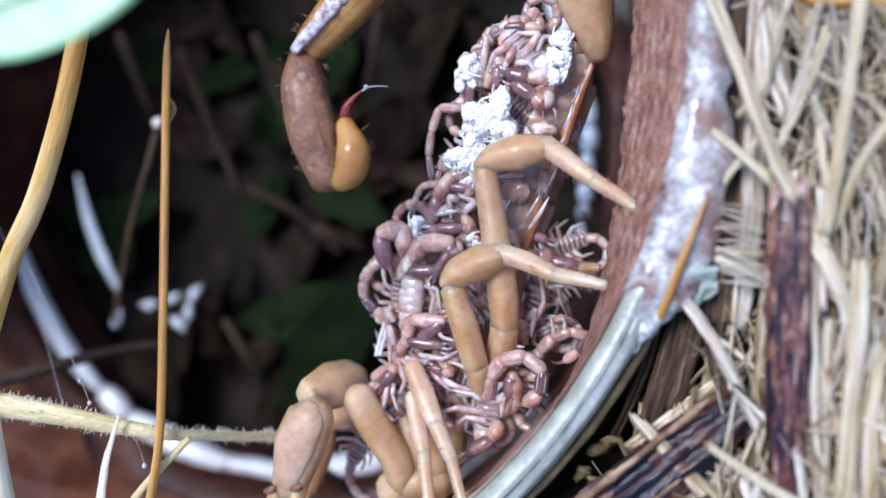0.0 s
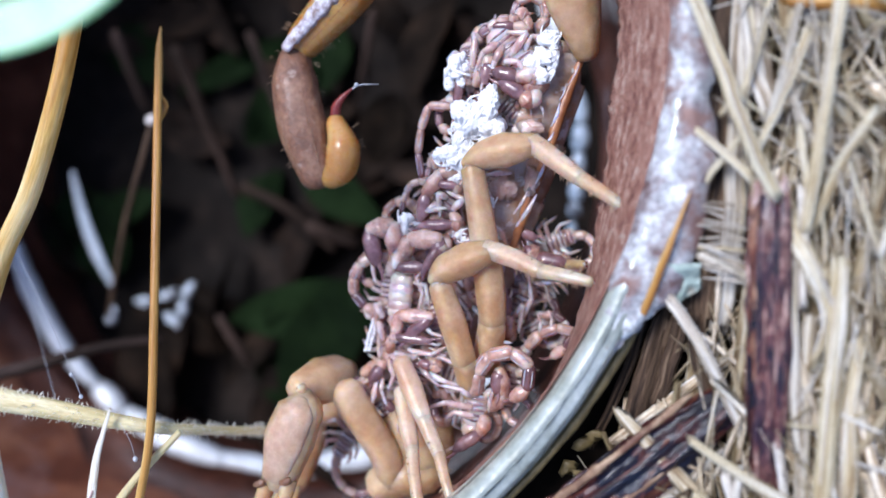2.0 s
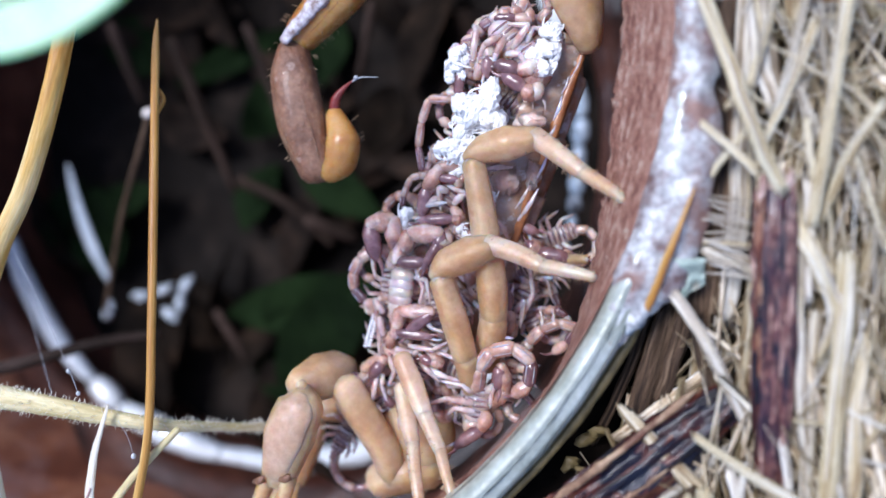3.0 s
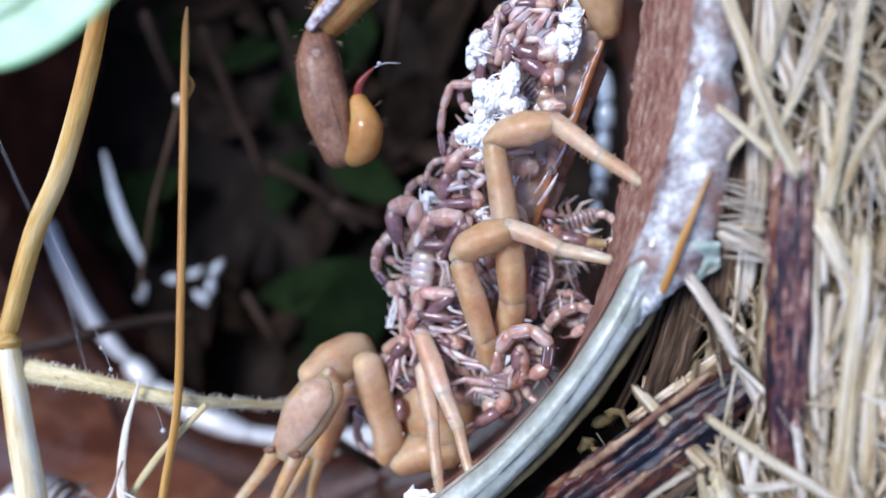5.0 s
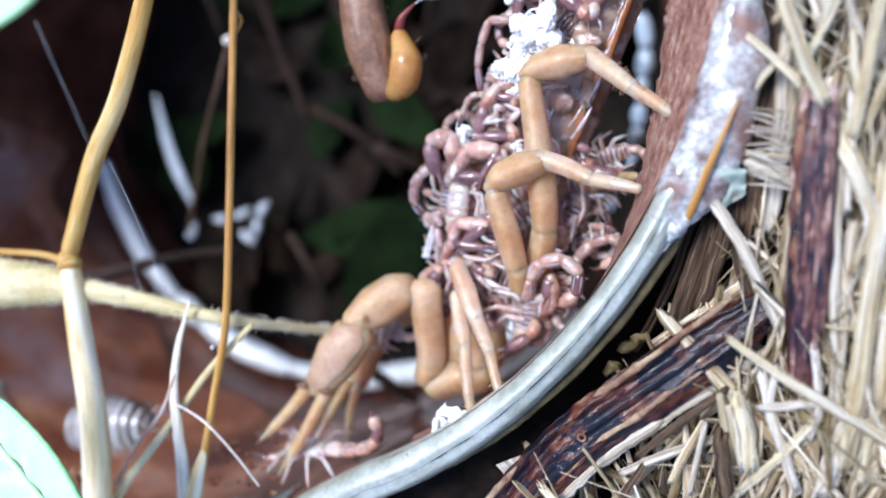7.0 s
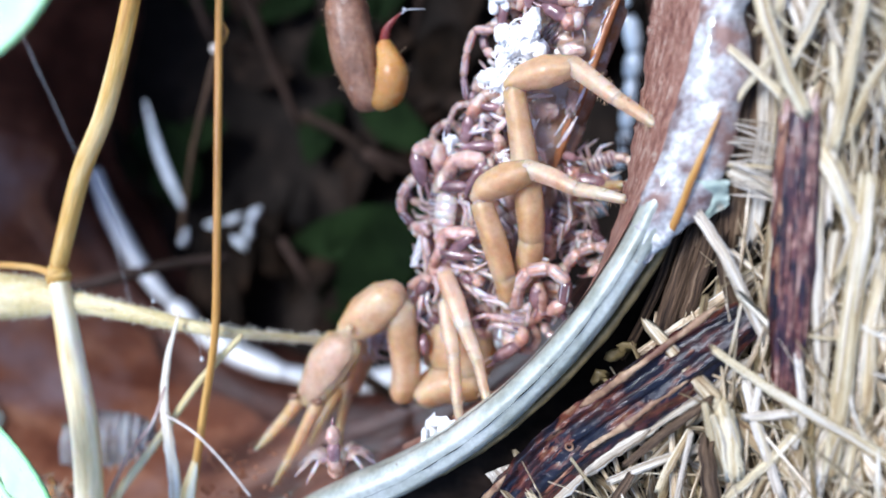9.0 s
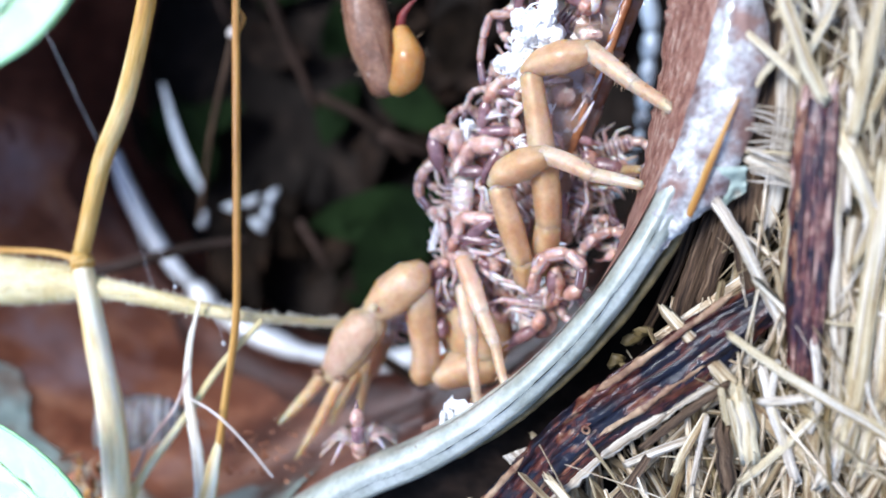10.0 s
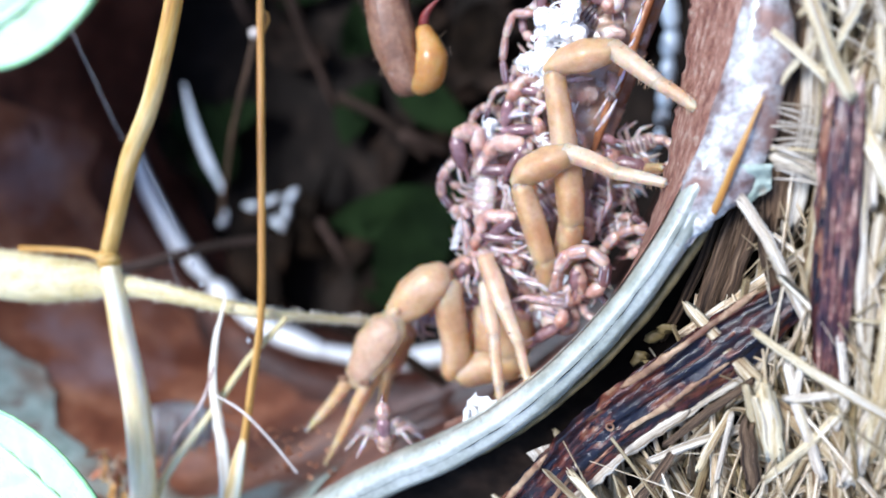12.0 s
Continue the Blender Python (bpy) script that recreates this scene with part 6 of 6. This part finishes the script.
    young(body=((27.0, -30.1, -9.6), (28.5, -27.1, -9.8), 0.9), arms=[((26.9, -30.0, -9.0), (27.8, -30.4, -8.8), (26.5, -30.1, -8.6), (26.4, -32.6, -8.4), 0.62), ((28.8, -26.9, -9.0), (29.9, -27.8, -8.6), (29.1, -27.8, -8.6), (28.1, -27.4, -8.6), 0.5)],
          legs=[((28.0, -27.9, -9.0), (29.1, -28.8, -8.6), (29.8, -29.5, -8.8), 0.26), ((28.7, -28.4, -9.0), (30.3, -29.0, -8.6), (31.5, -29.3, -8.8), 0.26), ((28.5, -27.4, -9.0), (30.4, -26.8, -8.6), (28.9, -26.1, -8.6), 0.22)])
    # the one that curls its tail beside the lip
    young(body=((32.3, -33.8, -9.6), (33.1, -29.7, -9.2), 1.0), tail=[(32.8, -30.0, -9.0), (33.2, -27.9, -8.4), (34.5, -26.4, -8.0), (36.6, -26.2, -7.8), (37.8, -27.6, -7.8), (37.3, -29.3, -8.0), (35.9, -30.3, -8.6)], r=0.72,
          arms=[((33.4, -32.4, -9.2), (33.8, -32.1, -8.8), (33.3, -33.2, -8.4), (31.1, -34.7, -8.2), 0.62), ((34.0, -31.3, -9.6), (35.3, -30.1, -9.2), (34.9, -27.9, -9.0), (34.6, -29.8, -8.8), 0.66)],
          legs=[((32.5, -29.7, -8.8), (32.0, -27.6, -8.0), (29.8, -26.7, -8.0), 0.28), ((32.5, -31.1, -8.8), (30.4, -30.7, -8.2), (28.7, -31.3, -8.4), 0.27), ((32.7, -31.9, -9.0), (31.0, -31.6, -8.8), (30.2, -32.3, -9.0), 0.25), ((32.5, -30.2, -8.8), (31.8, -29.6, -8.4), (29.8, -29.3, -8.6), 0.24), ((33.7, -30.2, -9.0), (34.2, -29.6, -9.0), (33.9, -31.6, -9.2), 0.3)])
    young(tail=[(36.1, -27.8, -12.0), (37.2, -25.9, -11.4), (38.7, -24.7, -11.0), (40.3, -24.5, -11.0), (41.0, -25.1, -11.4), (40.3, -26.2, -11.8), (38.8, -27.3, -12.0)], r=0.56, legs=[((39.0, -25.0, -11.0), (39.1, -23.8, -10.8), (38.8, -23.0, -11.0), 0.16), ((38.2, -25.2, -11.0), (38.1, -24.1, -11.0), (37.8, -23.2, -11.2), 0.16)])
    young(body=((37.5, -19.7, -13.0), (35.0, -21.0, -13.4), 0.9), arms=[((37.3, -19.4, -12.8), (37.0, -17.9, -12.0), (37.6, -18.7, -11.8), (40.4, -19.2, -11.8), 0.8), ((36.0, -20.9, -13.0), (37.1, -21.9, -12.6), (36.1, -21.6, -12.4), (34.6, -21.9, -12.4), 0.4)],
          legs=[((36.7, -18.9, -12.4), (37.5, -18.1, -12.0), (36.6, -16.6, -12.0), 0.24), ((37.3, -20.9, -13.0), (38.3, -21.1, -12.8), (38.8, -23.1, -13.0), 0.18), ((37.8, -20.9, -13.0), (38.8, -20.9, -12.8), (39.5, -21.9, -13.0), 0.16)])
    young(body=((34.9, -25.8, -12.0), (36.6, -21.9, -12.6), 0.85), legs=[((35.8, -23.7, -11.4), (36.6, -22.7, -11.0), (36.2, -25.1, -11.2), 0.3), ((34.8, -24.2, -11.0), (33.1, -24.5, -9.8), (34.2, -25.9, -9.0), 0.22), ((34.2, -25.9, -9.0), (35.2, -25.5, -8.8), (36.0, -25.6, -9.0), 0.18), ((36.5, -23.7, -11.6), (37.3, -22.2, -11.4), (37.0, -19.8, -11.6), 0.25)],
          arms=[((35.0, -25.7, -11.6), (35.6, -24.4, -11.0), (35.1, -23.6, -10.8), (35.4, -21.9, -10.8), 0.5)])
    # those squeezed in between
    for i, (c, turn, curl, size) in enumerate((
            ((35.8, -0.3, -11.2), 200, 0.9, 1.0), ((33.6, -3.3, -11.2), 80, -0.9, 0.95), ((35.3, -5.8, -11.0), 140, 0.9, 0.8), ((31.6, -9.0, -11.0), 250, 0.8, 0.95), ((34.5, -11.5, -11.2), 90, -0.85, 0.85),
            ((29.7, -13.1, -11.2), 60, 0.9, 1.0), ((28.3, -16.8, -11.2), 290, 0.8, 1.0), ((30.7, -19.3, -11.0), 230, -0.9, 0.95), ((24.7, -21.8, -10.8), 265, 0.8, 0.9), ((28.6, -23.0, -10.8), 100, 0.9, 0.95),
            ((31.4, -22.7, -11.0), 40, -0.9, 0.9), ((24.6, -26.4, -10.8), 300, -0.8, 0.9), ((29.3, -28.2, -10.6), 160, 0.9, 0.95), ((26.1, -29.9, -10.8), 250, 0.85, 0.9), ((35.3, -29.6, -11.0), 80, 0.9, 0.85),
            ((36.4, -24.0, -13.5), 120, 0.8, 0.9), ((38.7, -17.5, -14.0), 200, -0.8, 0.9), ((37.8, -21.0, -14.5), 60, 0.9, 0.9), ((34.7, -18.4, -12.0), 20, 0.9, 0.8), ((31.2, -31.7, -11.0), 180, -0.8, 0.85))):
        huddled(c, radians(turn), curl, size, 200 + i)
    # two that walk about, each round its own origin with the head towards +x
    lone = "pale young scorpion walking alone on the rusty can wall"
    tail = [(-1.8, 0, 0.9), (-3.4, 0.05, 1.0), (-5.2, 0.1, 1.3), (-6.8, 0.1, 2.3), (-7.6, 0.1, 4.3), (-7.4, 0.05, 6.2)]
    legs = []
    for s in (-1, 1):
        for k in range(4):
            a = s * radians((38, 68, 104, 140)[k])
            hip = arr((1.0 - 0.6 * k, s * 0.6, 0.6))
            out = arr((math.cos(a), math.sin(a), 0))
            legs.append((hip, hip + out * 1.7 + arr((0, 0, 0.8)), hip + out * 3.5 + arr((0, 0, -0.7)), 0.24))
    arms = [((1.9, s * 0.6, 0.7), (2.7, s * 1.6, 1.0), (4.0, s * 1.7, 0.7), (5.4, s * 1.1, 0.5), 0.42) for s in (-1, 1)]
    WANDER["ob"] = young(((2.3, 0, 0.7), (-1.8, 0, 0.8), 1.15), tail, arms, legs, 0.74, lone, (0, 0, 0), pale=True, group="wandering young")
    WANDER["climber"] = huddled((0, 0, 0.6), 0.0, 0.5, 0.9, 77, (0, 0, 0), "pale young scorpion climbing its mother's pincer arm")


def moults():
    rg = random.Random(41)
    for c, s in (((33.3, -7.0, -8.2), 2.1), ((34.6, -8.0, -8.2), 1.4), ((32.0, -8.1, -8.4), 1.3), ((30.9, -10.2, -8.6), 1.3), ((32.5, -9.6, -8.4), 1.2), ((38.6, -2.7, -8.8), 1.2), ((39.4, -0.8, -9.0), 0.9), ((39.0, -3.7, -8.9), 0.7), ((31.5, -2.4, -9.2), 1.0), ((31.0, -3.4, -9.4), 0.9), ((26.9, -15.6, -9.4), 1.0), ((34.1, -14.2, -9.0), 0.7), ((31.9, -16.7, -9.0), 0.7), ((31.5, -11.7, -9.0), 0.7)):
        top = thing("shed_skin", c, "crumpled white shed skin among the young", "shed skin", "shed skins")
        c = arr(c)
        for k in range(9):
            t = rg.uniform(0, 6.28)
            u, v = arr((math.cos(t), math.sin(t), rg.gauss(0, 0.2))), arr((-math.sin(t), math.cos(t), rg.gauss(0, 0.3)))
            o = arr((rg.gauss(0, 0.36), rg.gauss(0, 0.36), rg.uniform(-0.2, 0.25))) * s
            part("clump", Geo().blob(c + o, [u * s * rg.uniform(0.4, 0.7), v * s * rg.uniform(0.3, 0.5), (0, 0, s * rg.uniform(0.25, 0.42))], 26, 16, 0.25, 3.0, int(s * 10) + k), MOULT, top)
        for i in range(int(17 * s)):
            d = arr((rg.gauss(0, 1), rg.gauss(0, 1), abs(rg.gauss(0, 0.7))))
            d /= np.linalg.norm(d)
            a = c + d * arr((s, s, s * 0.6)) * rg.uniform(0.55, 0.78)
            q = arr((rg.gauss(0, 1), rg.gauss(0, 1), rg.gauss(0, 0.4))) * 0.3
            q = q - d * (q @ d)
            w = rg.uniform(0.06, 0.11)
            part("shred", Geo().tube([a, a + d * 0.12 + q * 0.6, a + d * 0.02 + q * 1.3, a - d * 0.12 + q * 1.7], [w, w * 0.9, w * 0.8, w * 0.5], 6, 3), MOULT, top)


# ---------------------------------------------------------------- movement
def motions():
    fem, fb, B = CLAW["femur"]
    f0 = fb - B
    frows = [(0.0, ((24.8, -38.7, -10.5)), 20), (3.2, ((24.8, -38.7, -10.5)), 20), (4.8, ((22.2, -39.2, -10.5)), 7), (5.4, ((22.4, -38.1, -10.5)), 2), (6.0, ((22.8, -39.2, -10.5)), 0),
             (6.6, ((23.1, -39.9, -10.5)), -3), (7.0, ((22.7, -38.7, -10.5)), -6), (8.8, ((21.1, -39.6, -10.5)), -7), (12.0, ((22.2, -39.3, -10.5)), -4)]
    walk(fem, [(t, pose(*((arr(p) - B) * MM), 0, 0, a)) for t, p, a in frows])
    pat, kn, B = CLAW["patella"]
    # the forearm: place, turn and how far it is raised towards the mouth of the can
    arm_rows = [(0.0, (19.7, -30.0, -11.0), -29, 70), (3.2, (19.7, -30.0, -11.0), -29, 70), (4.8, (19.8, -29.4, -10.6), 2, 60), (5.0, (19.8, -29.7, -10.4), -5, 54), (5.4, (20.9, -29.7, -10.4), -10, 55), (6.0, (21.5, -30.1, -10.1), -8, 44), (6.6, (23.0, -30.0, -9.0), -4, 20), (7.0, (21.2, -30.3, -9.1), -2, 22), (8.8, (21.5, -30.0, -8.0), -1, 0), (9.5, (22.4, -29.3, -8.0), -1, 0), (11.5, (22.5, -29.7, -8.0), -1, 0), (12.0, (22.3, -29.7, -8.0), 1, 0)]
    lift_axis = Vector((-0.71, 0.71, 0))
    walk(pat, [(t, pose(*((arr(p) - B) * MM), 0, 0, a) @ Matrix.Rotation(radians(k), 4, lift_axis)) for t, p, a, k in arm_rows])
    hand, wr, B = CLAW["hand"]
    hand_rows = [(0.0, (18.7, -29.7, -5.4), 16), (3.2, (18.7, -29.7, -5.4), 16), (4.8, (19.5, -30.0, -5.6), 5), (5.0, (18.8, -30.3, -5.7), 3), (5.4, (19.8, -30.1, -5.7), -0), (6.0, (19.5, -31.1, -5.9), 1), (6.6, (19.2, -32.2, -6.6), -1), (7.0, (17.7, -32.5, -6.6), -0), (8.8, (17.2, -32.9, -7.3), 1), (9.5, (18.0, -32.1, -7.3), 0), (11.5, (17.8, -32.7, -7.3), -1), (12.0, (17.8, -32.8, -7.3), 2)]
    walk(hand, [(t, pose(*((arr(p) - B) * MM), 0, 0, a)) for t, p, a in hand_rows])
    def stand(at, heading, up):
        x = Vector(heading).normalized()
        y = Vector(up).cross(x).normalized()
        z = x.cross(y)
        m = Matrix((x, y, z)).transposed().to_4x4()
        m.translation = Vector(at) * MM
        return m
    west, wall_up = (-1, 0.03, 0.05), (0.05, 0.85, 0.5)
    wrows = [(0.0, (11.2, -46.6, -7.0), west, wall_up), (4.8, (11.2, -46.6, -7.0), west, wall_up), (5.4, (10.2, -45.4, -7.0), west, wall_up), (6.0, (10.0, -46.6, -7.0), west, wall_up),
             (6.4, (11.6, -46.0, -7.0), west, wall_up), (6.9, (11.8, -46.2, -7.0), (-1, 0.0, 0.1), wall_up), (7.2, (13.2, -46.0, -7.0), (-1, 0, 0), wall_up),
             (8.0, (13.6, -46.0, -7.0), (-0.85, 0, -0.5), (0.05, 0.9, 0.4)), (8.8, (15.7, -46.2, -7.0), (-0.45, -0.05, -0.85), (0.05, 0.95, 0.2)), (12.0, (16.4, -45.8, -7.0), (-0.45, -0.05, -0.85), (0.05, 0.95, 0.2))]
    walk(WANDER["ob"], [(t, stand(p, h, u)) for t, p, h, u in wrows])
    lrows = [(0.0, (-14.9, -46.9, -9.0), (1, 0.1, 0.15), (0.1, 0.75, 0.6)),
             (5.4, (-14.9, -46.9, -9.0), (1, 0.1, 0.15), (0.1, 0.75, 0.6)),
             (6.0, (-15.2, -47.9, -9.0), (1, 0.1, 0.1), (0.1, 0.75, 0.6)),
             (6.8, (-15.1, -47.2, -9.0), (1, 0.1, 0), (0.1, 0.75, 0.6)),
             (7.2, (-12.0, -47.1, -9.0), (0.95, 0.1, -0.25), (0.1, 0.75, 0.6)),
             (8.8, (-13.5, -47.6, -9.0), (0.8, 0.0, -0.55), (0.2, 0.8, 0.5)),
             (10.0, (-12.6, -47.8, -9.0), (0.75, 0, -0.6), (0.2, 0.8, 0.5)),
             (12.0, (-11.4, -48.8, -9.0), (0.7, 0, -0.65), (0.2, 0.8, 0.5))]
    walk(LOUSE, [(t, stand(p, h, u)) for t, p, h, u in lrows])
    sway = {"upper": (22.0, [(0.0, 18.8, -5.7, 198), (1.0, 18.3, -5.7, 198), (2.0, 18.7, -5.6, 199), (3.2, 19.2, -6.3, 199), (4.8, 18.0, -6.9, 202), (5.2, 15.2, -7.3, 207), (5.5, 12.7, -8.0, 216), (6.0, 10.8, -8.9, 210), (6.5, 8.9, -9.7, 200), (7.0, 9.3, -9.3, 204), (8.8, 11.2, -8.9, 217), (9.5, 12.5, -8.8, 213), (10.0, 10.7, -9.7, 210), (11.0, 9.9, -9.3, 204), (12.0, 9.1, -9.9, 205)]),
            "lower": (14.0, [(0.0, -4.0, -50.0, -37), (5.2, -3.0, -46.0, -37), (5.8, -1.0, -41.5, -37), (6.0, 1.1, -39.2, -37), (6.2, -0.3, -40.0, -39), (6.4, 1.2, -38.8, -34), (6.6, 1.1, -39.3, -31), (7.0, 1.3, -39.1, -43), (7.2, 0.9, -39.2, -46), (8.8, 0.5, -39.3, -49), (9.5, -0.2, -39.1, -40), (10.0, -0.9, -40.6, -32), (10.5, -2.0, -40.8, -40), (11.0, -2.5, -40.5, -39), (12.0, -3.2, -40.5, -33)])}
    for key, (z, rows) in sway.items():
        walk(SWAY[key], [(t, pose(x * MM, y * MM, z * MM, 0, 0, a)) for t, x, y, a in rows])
    crows = [(0.0, (20.5, -35.3, -12.5), 60), (4.8, (19.9, -34.4, -12.5), 60), (5.6, (20.0, -32.5, -12.0), 100), (6.2, (18.1, -33.8, -12.5), 150), (8.8, (17.4, -34.5, -12.5), 165), (12.0, (18.1, -34.0, -12.5), 165)]
    walk(WANDER["climber"], [(t, pose(*(arr(p) * MM), 0, 0, a)) for t, p, a in crows])


can()
ground()
straw_bed()
loose_straws()
stub_and_bark()
stems()
web()
deep_litter()
debris()
LOUSE = woodlouse()
LOUSE.scale = (1.3, 1.25, 1.4)
near_leaves()
mother()
brood()
moults()
motions()
